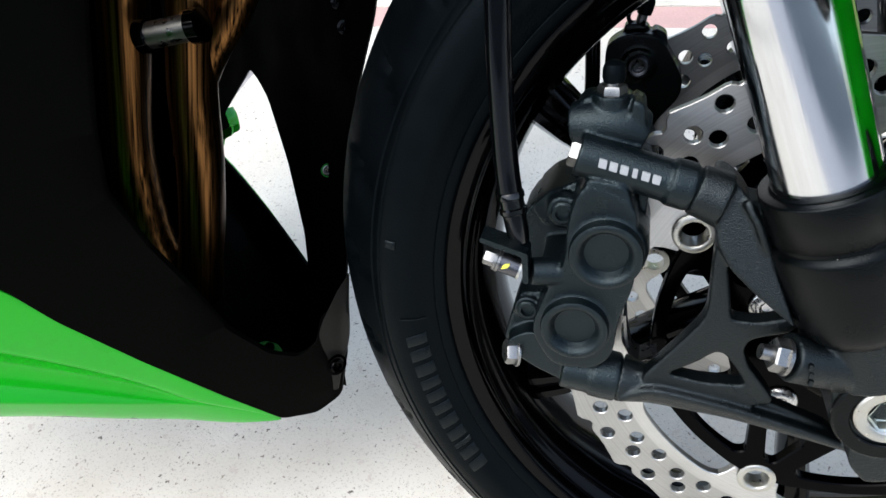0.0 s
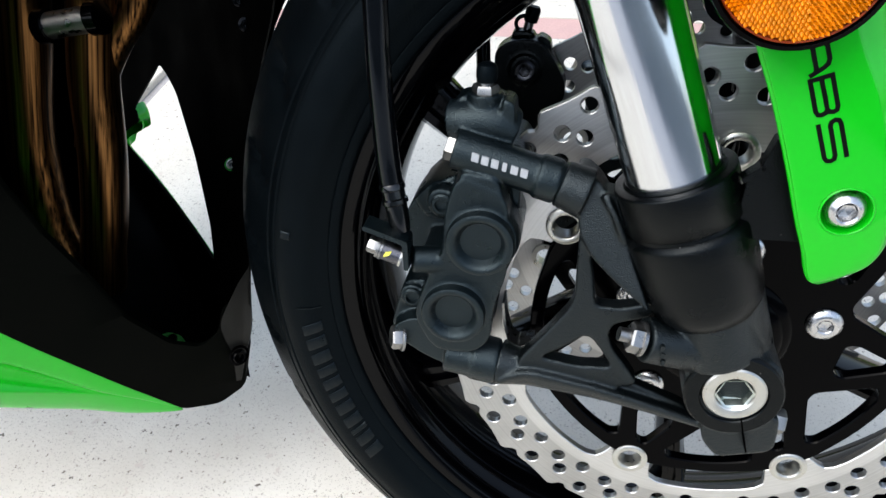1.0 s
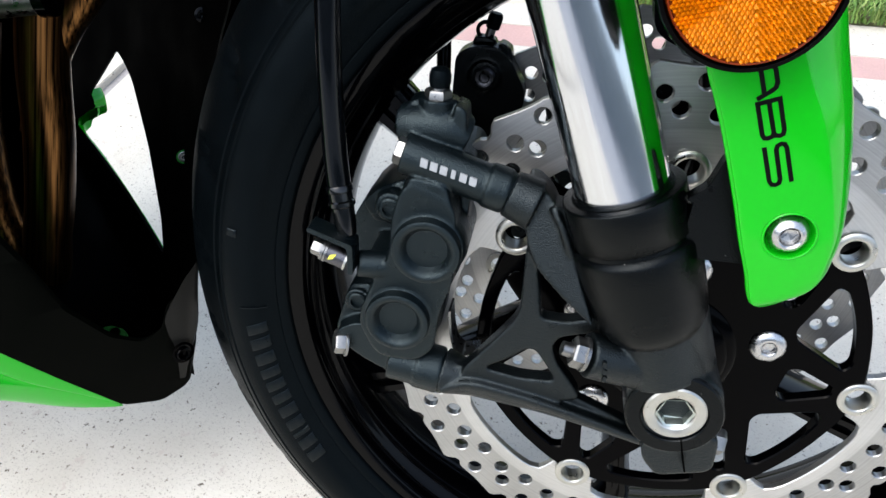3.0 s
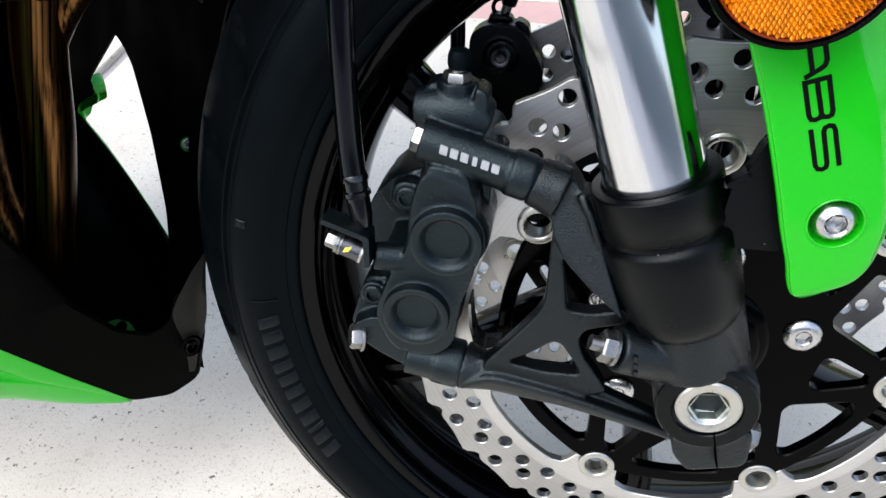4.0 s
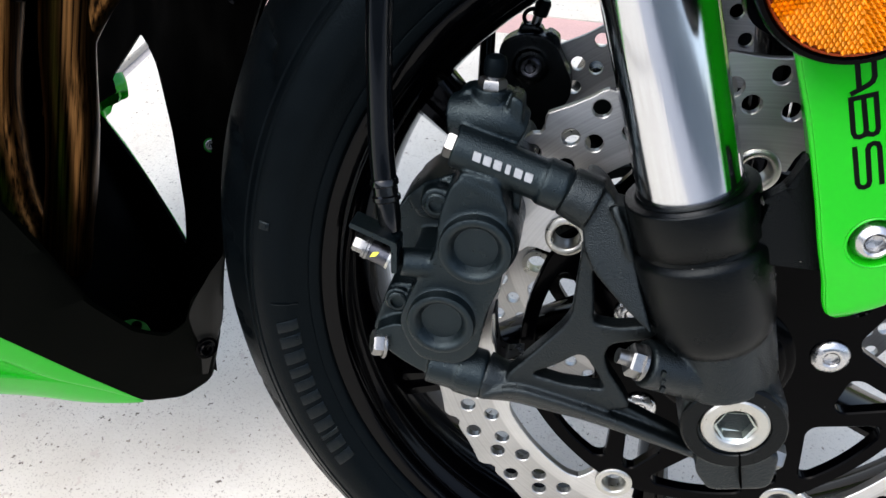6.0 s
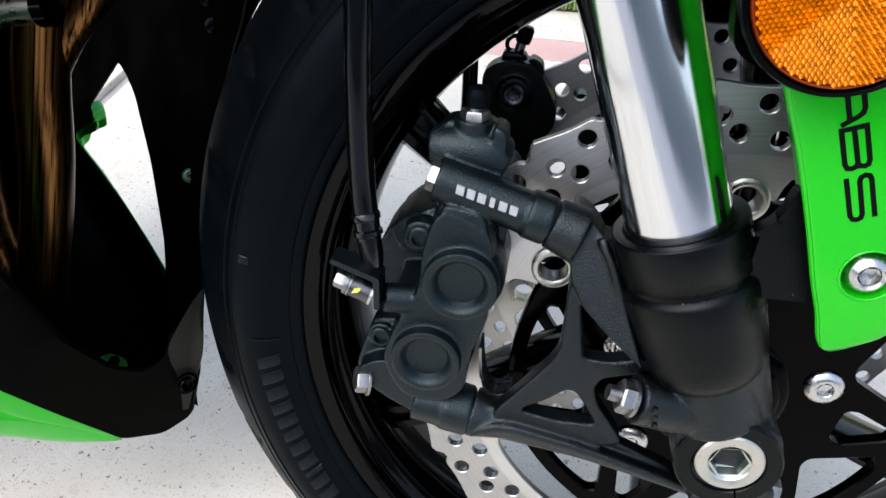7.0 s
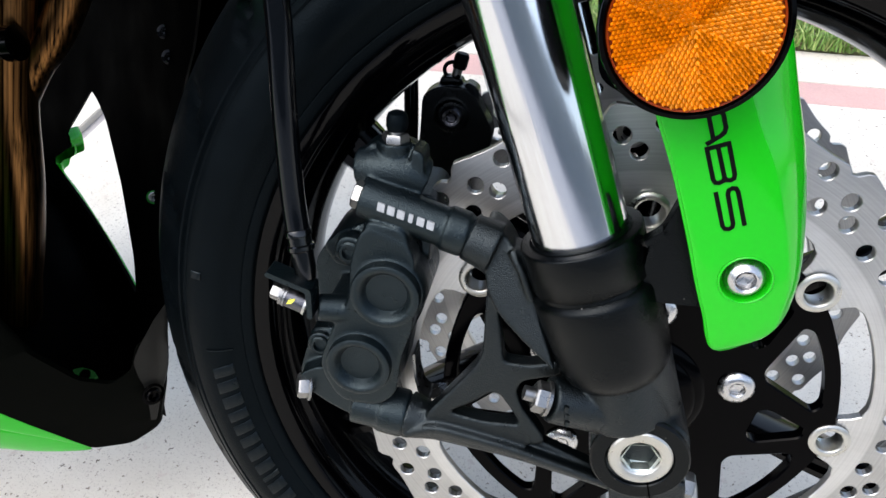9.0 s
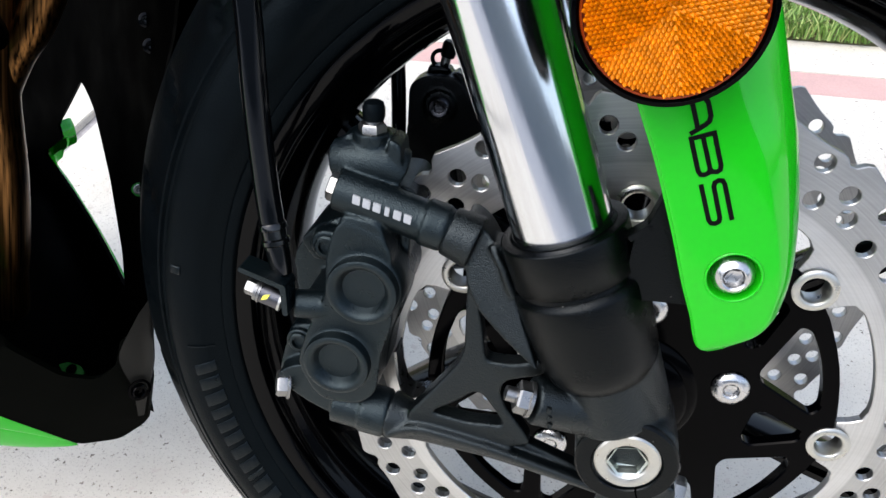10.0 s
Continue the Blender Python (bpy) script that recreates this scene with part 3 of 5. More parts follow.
def disc_ring():
    outer = []
    for i in range(24 * 14):
        a = i * 360 / (24 * 14)
        u = ((a - 209.5) / 15) % 1.0
        dip = 0.0058 * math.exp(-((u - (1 if u > 0.5 else 0)) / 0.085) ** 2)
        x, z = polar(0.1580 - 0.0035 * abs(math.sin(math.pi * (u + 0.18))) - dip * 0.75, a)
        outer.append((x, z + 0.0020))
    inner = []
    for k in range(7):
        b = PHASE + STEP * k
        bx, bz = polar(0.1058, b)
        span = [polar(0.1058, b - 7.2), polar(0.1058, b - 4.2)]
        span += [(bx + x, bz + z) for x, z in (polar(0.0070, b - 90 + 22.5 * j) for j in range(9))]
        span += [polar(0.1058, b + 4.2), polar(0.1058, b + 7.2)]
        span += [polar(0.1125, b + 8.0), polar(0.1168, b + 9.0), polar(0.1190, b + 11.5)]
        span += [polar(0.1195, b + 14 + (STEP - 28) * j / 9) for j in range(10)]
        span += [polar(0.1190, b + STEP - 11.5), polar(0.1168, b + STEP - 9.0), polar(0.1125, b + STEP - 8.0)]
        inner += span
    loops = [outer, inner]
    for i in range(48):
        a = 3.6 + 7.5 * i
        x, z = polar(0.1425 if i % 2 else 0.1475, a)
        loops.append(circle(x, z + 0.0020, 0.0043, 14))
        x, z = polar(0.1318 if i % 2 else 0.1343, a + 4.3)
        loops.append(circle(x, z + 0.0020, 0.0043, 14))
    bm = bmesh.new()
    prism(bm, loops, 0.0, 0.005, 0.00045, seg=1)
    return bm


def disc_carrier():
    outer = []
    for k in range(7):
        b = PHASE + STEP * k
        bx, bz = polar(0.1058, b)
        outer += [polar(0.1035 + 0.0020 * math.exp(-((j - 4) / 1.6) ** 2), b - STEP / 2 + (STEP / 2 - 4.6) * j / 4) for j in range(5)]
        outer += [(bx + x, bz + z) for x, z in (polar(0.0071, b - 92 - 22 * j) for j in range(9))]
        outer += [polar(0.1035 + 0.0020 * math.exp(-(j / 1.6) ** 2), b + 4.6 + (STEP / 2 - 4.6) * j / 4) for j in range(4)]
    loops = [outer, circle(0, 0, 0.030, 40)]
    for k in range(7):
        m = PHASE + STEP * (k + 0.5)
        big = [polar(0.0672, m - 2.5), polar(0.0672, m + 2.5), polar(0.092, m + 16.5)] + [polar(0.0958, m + 14 - 4 * j) for j in range(8)] + [polar(0.092, m - 16.5)]
        loops.append(rounded(big, 0.0035, 3))
        b = PHASE + STEP * k
        small = [polar(0.0655, b - 9.5), polar(0.0655, b + 6.5), polar(0.0715, b + 7.5), polar(0.0915, b + 1.8), polar(0.0915, b - 1.8), polar(0.0715, b - 10.5)]
        loops.append(rounded(small, 0.0035, 3))
    bm = bmesh.new()
    prism(bm, loops, -0.0012, 0.0062, 0.0008, seg=1)
    return bm


def disc_button():
    bm = bmesh.new()
    lathe(bm, [(0.0066, 0.0085), (0.0066, -0.0016), (0.0071, -0.0024), (0.0076, -0.0026), (0.0096, -0.0026), (0.0106, -0.0019), (0.0106, -0.0012), (0.0088, -0.0010), (0.0088, 0.0066), (0.0102, 0.0068), (0.0102, 0.0085)], AXLE, 44, True)
    return bm


def brake_disc(far):
    f = far_side if far else (lambda b: b)
    ring = part("brake_disc", f(disc_ring()), DISC, moto, "drilled petal-edged steel brake disc" + (" on the far side" if far else ""), angle=25)
    part("disc_carrier", f(disc_carrier()), BLACK_GLOSS, ring, "black disc carrier with open arms", angle=30)
    for k in range(7):
        x, z = polar(0.1058, PHASE + STEP * k)
        bm = disc_button()
        bmesh.ops.translate(bm, verts=bm.verts, vec=(x, 0, z))
        part("disc_button", f(bm), ALLOY, ring, "bright hollow floating button")
    for k in range(5):
        bm = bmesh.new()
        x, z = polar(0.0525, 13.5 + 72 * k)
        flange_bolt(bm, (x, -0.0012, z), (0, -1, 0), 0.0094, 0.0036, 0.0036)
        part("carrier_bolt", f(bm), BRIGHT, ring, "button-head steel bolt")


brake_disc(False)
brake_disc(True)

# fork legs with the caliper bracket cast on
RAKE = radians(20.6)
UP = Vector((-math.sin(RAKE), 0, math.cos(RAKE)))
FOOT = Vector((-0.0017, -0.036, 0))


def on_leg(s):
    return FOOT + UP * s


def fork_lower():
    """The turned lower leg: a collar, a groove and a slim waist above the axle clamp."""
    bm = bmesh.new()
    lathe(bm, [(0, 0.0375), (0.0150, 0.0375), (0.0195, 0.0390), (0.0232, 0.0418), (0.0258, 0.0458), (0.0270, 0.0490), (0.0277, 0.0540), (0.0283, 0.0640), (0.0289, 0.0780), (0.0292, 0.0875), (0.0287, 0.0897), (0.0264, 0.0912),
               (0.0262, 0.0930), (0.0276, 0.0942), (0.0277, 0.1140), (0.0275, 0.1148), (0.0268, 0.1152), (0, 0.1152)], frame_to(FOOT, FOOT + UP)[0], 80)
    return bm


BEAD = [(-0.0715, -0.0360, 0.0945), (-0.0690, -0.0385, 0.0905), (-0.0655, -0.0400, 0.0850), (-0.0615, -0.0405, 0.0760), (-0.0580, -0.0395, 0.0690), (-0.0520, -0.0385, 0.0560), (-0.0460, -0.0385, 0.0440)]


def fork_casting():
    bm = bmesh.new()
    lathe(bm, [(0, 0.015), (0.0215, 0.015), (0.0215, 0.086), (0, 0.086)], frame_to(FOOT, FOOT + UP)[0], 64)
    # axle clamp
    prism(bm, [circle(0.0002, -0.0022, 0.0240, 64), circle(0.0, 0.0004, 0.0153, 48)], -0.0520, -0.018)
    prism(bm, [rounded([(-0.012, -0.0180), (0.0170, -0.0170), (0.0245, -0.0150), (0.0258, -0.020), (0.0262, -0.0350), (0.023, -0.0385), (-0.001, -0.0455), (-0.010, -0.0350)], 0.004)], -0.050, -0.022)
    cyl(bm, (-0.0130, -0.0345, 0.0520), (0.0004, -0.0290, 0.0120), 0.0195, 0.0198, 56)
    prism(bm, [rounded([(-0.0235, -0.006), (-0.0245, 0.0100), (-0.0200, 0.0185), (0.0130, 0.0200), (0.0220, 0.0135), (0.0238, -0.006)], 0.005)], -0.0495, -0.020)
    # pinch bolt boss
    cyl(bm, (-0.0465, -0.0507, 0.0256), (-0.010, -0.040, 0.0165), 0.0112, 0.0135)
    # upper leaf arm, wrapped round the leg
    prism(bm, [rounded([(-0.0845, 0.1030), (-0.0800, 0.1035), (-0.0735, 0.0990), (-0.0690, 0.0925), (-0.0630, 0.0800), (-0.0600, 0.0750), (-0.0450, 0.0400), (-0.0620, 0.0520), (-0.0750, 0.0630), (-0.0815, 0.0740), (-0.0840, 0.0880)], 0.003)], -0.0400, -0.020, bend=lambda c: Vector((c.x, c.y + 0.22 * (c.z - 0.075) - 0.12 * (c.x + 0.068), c.z)))
    prism(bm, [rounded([(-0.0720, 0.0960), (-0.0670, 0.0850), (-0.0600, 0.0720), (-0.0470, 0.0430), (-0.0380, 0.0500), (-0.0380, 0.0800), (-0.0600, 0.0930)], 0.004)], -0.0370, -0.022)
    sweep(bm, BEAD, 0.0020, 12)
    cyl(bm, (-0.0925, -0.0275, 0.0952), (-0.0795, -0.0285, 0.0907), 0.0114, 0.0126)
    # flat web with two windows
    web = [(-0.0815, 0.0780), (-0.0812, 0.0520), (-0.0810, 0.0360), (-0.0835, 0.0285), (-0.0940, 0.0130), (-0.1040, -0.0010), (-0.1080, -0.0070), (-0.1050, -0.0140), (-0.0600, -0.0200), (-0.0440, -0.0140), (-0.0490, -0.0060), (-0.0590, 0.0070), (-0.0622, 0.0160), (-0.0605, 0.0220), (-0.0520, 0.0255), (-0.0430, 0.0280), (-0.0390, 0.0360), (-0.0400, 0.0450), (-0.0600, 0.0700)]
    upper = [(-0.0757, 0.0660), (-0.0722, 0.0470), (-0.0700, 0.0325), (-0.0570, 0.0325), (-0.0450, 0.0365), (-0.0450, 0.0450), (-0.0600, 0.0600)]
    lower_window = [(-0.0960, -0.0030), (-0.0840, 0.0050), (-0.0745, 0.0135), (-0.0705, 0.0125), (-0.0640, 0.0040), (-0.0585, -0.0050), (-0.0770, -0.0060)]
    prism(bm, [rounded(web, 0.004), rounded(upper, 0.0035), rounded(lower_window, 0.003)], -0.0362, -0.0265)
    # lower arm: a shallow channel above a broad bead that tapers to the lower edge
    prism(bm, [rounded([(-0.112, -0.006), (-0.097, -0.0040), (-0.077, -0.0070), (-0.053, -0.0130), (-0.018, -0.027), (-0.010, -0.036), (-0.030, -0.0350), (-0.050, -0.0310), (-0.094, -0.0250), (-0.116, -0.0235)], 0.003)], -0.0335, -0.0255)
    rings = []
    for x, zl, zb in ((-0.1180, -0.0185, -0.0228), (-0.1120, -0.0145, -0.0238), (-0.1050, -0.0118, -0.0246), (-0.0980, -0.0115, -0.0252), (-0.0880, -0.0130, -0.0264), (-0.0670, -0.0168, -0.0286), (-0.0500, -0.0208, -0.0317), (-0.0300, -0.0262, -0.0358), (-0.0100, -0.0320, -0.0395)):
        mid = (zl + zb) / 2
        rings.append([bm.verts.new((x, y, z)) for y, z in ((-0.0260, zl + 0.0010), (-0.0380, zl + 0.0012), (-0.0402, zl), (-0.0402, zl - 0.0025), (-0.0385, mid - 0.001), (-0.0345, zb + 0.001), (-0.0315, zb), (-0.0260, zb))])
    for p, q in zip(rings, rings[1:]):
        for i in range(8):
            bm.faces.new((p[i], p[(i + 1) % 8], q[(i + 1) % 8], q[i]))
    bm.faces.new(rings[0]), bm.faces.new(rings[-1])
    cyl(bm, (-0.1185, -0.0265, -0.0153), (-0.100, -0.0285, -0.0175), 0.0130, 0.0085)
    return bm


def fork_leg(far):
    f = far_side if far else (lambda b: b)
    leg = part("fork_leg", f(fork_lower()), BLACK_LEG, moto, "black fork leg with caliper bracket" + (" on the far side" if far else ""), angle=50)
    cast(part("caliper_bracket", f(fork_casting()), BLACK_BRACKET, leg), 0.0007, 20)
    bm = bmesh.new()
    cyl(bm, on_leg(0.10), on_leg(0.62), 0.0215, seg=96)
    part("fork_tube", f(bm), CHROME, leg, "polished chrome fork tube")
    bm = bmesh.new()
    lathe(bm, [(0.0217, 0.1148), (0.0232, 0.1148), (0.0232, 0.1156), (0.0226, 0.1160), (0.0220, 0.1168), (0.0217, 0.1168)], frame_to(FOOT, FOOT + UP)[0], 64, True)
    part("dust_seal", f(bm), BLACK_LEG, leg, "glossy black rubber dust seal")
    bm = bmesh.new()
    lathe(bm, [(0.0238, -0.0505), (0.0238, -0.0526), (0.0228, -0.0537), (0.0166, -0.0537), (0.0160, -0.0531), (0.0160, -0.0505)], Matrix.Translation((0.0, 0, -0.0014)) @ AXLE, 64, True)
    part("clamp_ring", f(bm), BLACK_LEG, leg)
    bm = bmesh.new()
    spot = Matrix.Translation((0.0, 0.0043, 0.0006)) @ AXLE
    lathe(bm, [(0.0152, -0.045), (0.0152, -0.0584), (0.0144, -0.0592), (0.0102, -0.0592), (0.0096, -0.0588), (0.0086, -0.0576), (0.0086, -0.045)], spot, 64, True)
    part("axle_nut", f(bm), ALLOY, leg, "silver axle nut with hexagon socket")
    bm = bmesh.new()
    lathe(bm, [(0.0096, -0.0586), (0.0084, -0.0578), (0.0081, -0.0530), (0.0076, -0.0527), (0.0, -0.0525)], spot @ Matrix.Rotation(0.15, 4, "Z"), 6, caps=False)
    part("nut_socket", f(bm), SOCKET, leg, "hexagon socket toned for the light inside it")
    bm = bmesh.new()
    prism(bm, [[(0.0056, -0.0155), (0.0063, -0.0155), (0.0122, -0.0360), (0.0113, -0.0360)]], -0.0542, -0.046)
    part("clamp_slit", f(bm), PLASTIC_SHADE, leg)
    bm = bmesh.new()
    d = Vector((-0.955, -0.12, 0.26))
    p = Vector((-0.0470, -0.0512, 0.0258))
    hex_head(bm, p + d * 0.0016, d, 0.0140, 0.0056, shank=0.0050)
    cyl(bm, p, p + d * 0.0016, 0.0086)
    part("pinch_bolt", f(bm), STEEL, leg, "bright zinc pinch bolt and nut")
    bm = bmesh.new()
    hex_head(bm, (0.0258, -0.034, -0.0290), (0.97, -0.1, -0.1), 0.0125, 0.0070, washer=0.0078)
    part("clamp_bolt", f(bm), STEEL, leg, "zinc clamp bolt head")
    for i in range(3):
        bm = bmesh.new()
        prism(bm, [[(-0.0392 + 0.0006 * i, 0.0300 - 0.0042 * i), (-0.0372 + 0.0006 * i, 0.0292 - 0.0042 * i), (-0.0378 + 0.0006 * i, 0.0262 - 0.0042 * i), (-0.0397 + 0.0006 * i, 0.0270 - 0.0042 * i)]], -0.0607, -0.055, 0.0003)
        part("cast_mark", f(bm), BLACK_BRACKET, leg)
    return leg


fork_leg(False)
fork_leg(True)


# calipers
def caliper_casting():
    bm = bmesh.new()
    hull = [(-0.141, 0.1000), (-0.1115, 0.0930), (-0.1125, 0.0500), (-0.1195, 0.0320), (-0.1225, 0.0060), (-0.1310, -0.0050), (-0.1540, -0.0060), (-0.1640, 0.0180), (-0.1560, 0.0420), (-0.1480, 0.0560), (-0.1470, 0.0800)]
    prism(bm, [rounded(hull, 0.008)], -0.0190, 0.0300)
    face = [(-0.141, 0.1000), (-0.1160, 0.0900), (-0.1150, 0.0480), (-0.1210, 0.0300), (-0.1230, 0.0060), (-0.1320, -0.0030), (-0.1530, -0.0030), (-0.1640, 0.0180), (-0.1560, 0.0420), (-0.1480, 0.0560), (-0.1470, 0.0800)]
    prism(bm, [rounded(face, 0.008)], -0.0388, 0.0)
    prism(bm, [rounded([(-0.1280, 0.1060), (-0.1120, 0.1060), (-0.1060, 0.0900), (-0.1300, 0.0900)], 0.006)], -0.0100, 0.0300)
    # piston bores
    for x, z, r in ((-0.1286, 0.0662, 0.0180), (-0.1417, 0.0238, 0.0175)):
        lathe(bm, [(0, -0.0400), (r * 0.90, -0.0400), (r * 0.98, -0.0390), (r * 1.02, -0.0370), (r * 1.06, -0.0330), (r * 1.06, 0.0340), (0, 0.0340)], Matrix.Translation((x, 0, z)) @ AXLE, 56)
    # flared tower to the upper mount
    prism(bm, [rounded([(-0.1395, 0.1020), (-0.1215, 0.0990), (-0.1150, 0.0800), (-0.1420, 0.0780)], 0.004)], -0.0382, 0.02)
    cyl(bm, (-0.1440, -0.0270, 0.1095), (-0.0905, -0.0275, 0.0947), 0.0098)
    cyl(bm, (-0.1035, -0.0275, 0.0984), (-0.0938, -0.0275, 0.0957), 0.0111)
    # head with the bleed port
    prism(bm, [rounded([(-0.1475, 0.1190), (-0.1460, 0.1285), (-0.1420, 0.1320), (-0.1250, 0.1325), (-0.1180, 0.1280), (-0.1150, 0.1180), (-0.1180, 0.1070), (-0.1400, 0.1080)], 0.006)], -0.0165, -0.0010)
    sweep(bm, [(-0.1470, -0.0130, 0.1180), (-0.1380, -0.0150, 0.1195), (-0.1260, -0.0150, 0.1190), (-0.1170, -0.0130, 0.1150)], 0.0105, 28)
    cyl(bm, (-0.1310, -0.0140, 0.1200), (-0.1310, -0.0140, 0.1338), 0.0086)
    prism(bm, [rounded([(-0.1215, 0.1335), (-0.1160, 0.1310), (-0.1150, 0.1150), (-0.1240, 0.1150)], 0.002)], -0.0230, -0.0060)
    # lower mount
    prism(bm, [rounded([(-0.1760, 0.0060), (-0.1660, 0.0120), (-0.1400, 0.0080), (-0.1300, -0.0080), (-0.1250, -0.0262), (-0.1380, -0.0215), (-0.1500, -0.0165), (-0.1600, -0.0120), (-0.1695, -0.0060), (-0.1775, 0.0000)], 0.004)], -0.0320, 0.0200)
    cyl(bm, (-0.1480, -0.0265, -0.0110), (-0.1185, -0.0265, -0.0156), 0.0118)
    cyl(bm, (-0.1330, -0.0265, -0.0133), (-0.1200, -0.0265, -0.0154), 0.0130)
    # pin and screw bosses on the rear edge
    cyl(bm, (-0.1500, -0.0270, 0.0790), (-0.1500, 0.0100, 0.0790), 0.0080)
    cyl(bm, (-0.1670, -0.0250, 0.0210), (-0.1670, 0.0100, 0.0210), 0.0070)
    prism(bm, [rounded([(-0.1665, 0.0760), (-0.1580, 0.0850), (-0.1400, 0.0930), (-0.1400, 0.0650), (-0.1600, 0.0660)], 0.003)], -0.018, 0.020)
    prism(bm, [rounded([(-0.1720, 0.0290), (-0.1500, 0.0320), (-0.1400, 0.0050), (-0.1560, -0.0120), (-0.1690, -0.0090), (-0.1775, -0.0060), (-0.1800, 0.0000), (-0.1770, 0.0110)], 0.004)], -0.022, 0.020)
    prism(bm, [rounded([(-0.1660, 0.0750), (-0.1500, 0.0820), (-0.1450, 0.0200), (-0.1700, 0.0200), (-0.1730, 0.0450), (-0.1740, 0.0620)], 0.005)], -0.0080, 0.0240)
    cyl(bm, (-0.1640, -0.0360, 0.0510), (-0.1430, -0.0300, 0.0490), 0.0068, 0.0078)
    prism(bm, [rounded([(-0.1600, 0.0560), (-0.1450, 0.0580), (-0.1450, 0.0400), (-0.1560, 0.0380)], 0.003)], -0.030, 0.0)
    return bm


def far_casting():
    """The far caliper as its inner face shows it, turned to the near side for far_side()."""
    bm = bmesh.new()
    prism(bm, [rounded([(-0.1400, 0.1220), (-0.1330, 0.1275), (-0.1220, 0.1300), (-0.1110, 0.1285), (-0.1040, 0.1190), (-0.0950, 0.1030), (-0.0960, 0.0920), (-0.1050, 0.0810), (-0.1100, 0.0740), (-0.1050, 0.0500), (-0.1160, 0.0060),
                        (-0.1280, -0.0200), (-0.1700, -0.0100), (-0.1640, 0.0300), (-0.1500, 0.0700), (-0.1410, 0.0900)], 0.006)], 0.0110, 0.0280)
    cyl(bm, (-0.1210, 0.0, 0.1110), (-0.1210, 0.0300, 0.1110), 0.0095)
    prism(bm, [rounded([(-0.1300, 0.1335), (-0.1165, 0.1325), (-0.1135, 0.1200), (-0.1325, 0.1200)], 0.003)], 0.0110, 0.0210)
    prism(bm, [rounded([(-0.1140, 0.1320), (-0.1060, 0.1280), (-0.1040, 0.1100), (-0.1160, 0.1100)], 0.003)], 0.0110, 0.0240)
    return bm


def piston_cap(x, z, r):
    """A broad rounded ring about a sunken flat cap with a fine groove."""
    bm = bmesh.new()
    lathe(bm, [(0, -0.0395), (r * 0.50, -0.0395), (r * 0.525, -0.0388), (r * 0.555, -0.0388), (r * 0.575, -0.0396), (r * 0.60, -0.0402), (r * 0.66, -0.0420), (r * 0.73, -0.0438), (r * 0.80, -0.0447), (r * 0.90, -0.0449), (r * 0.97, -0.0444), (r, -0.0430), (r, -0.036), (0, -0.036)], Matrix.Translation((x, 0, z)) @ AXLE, 64)
    return bm


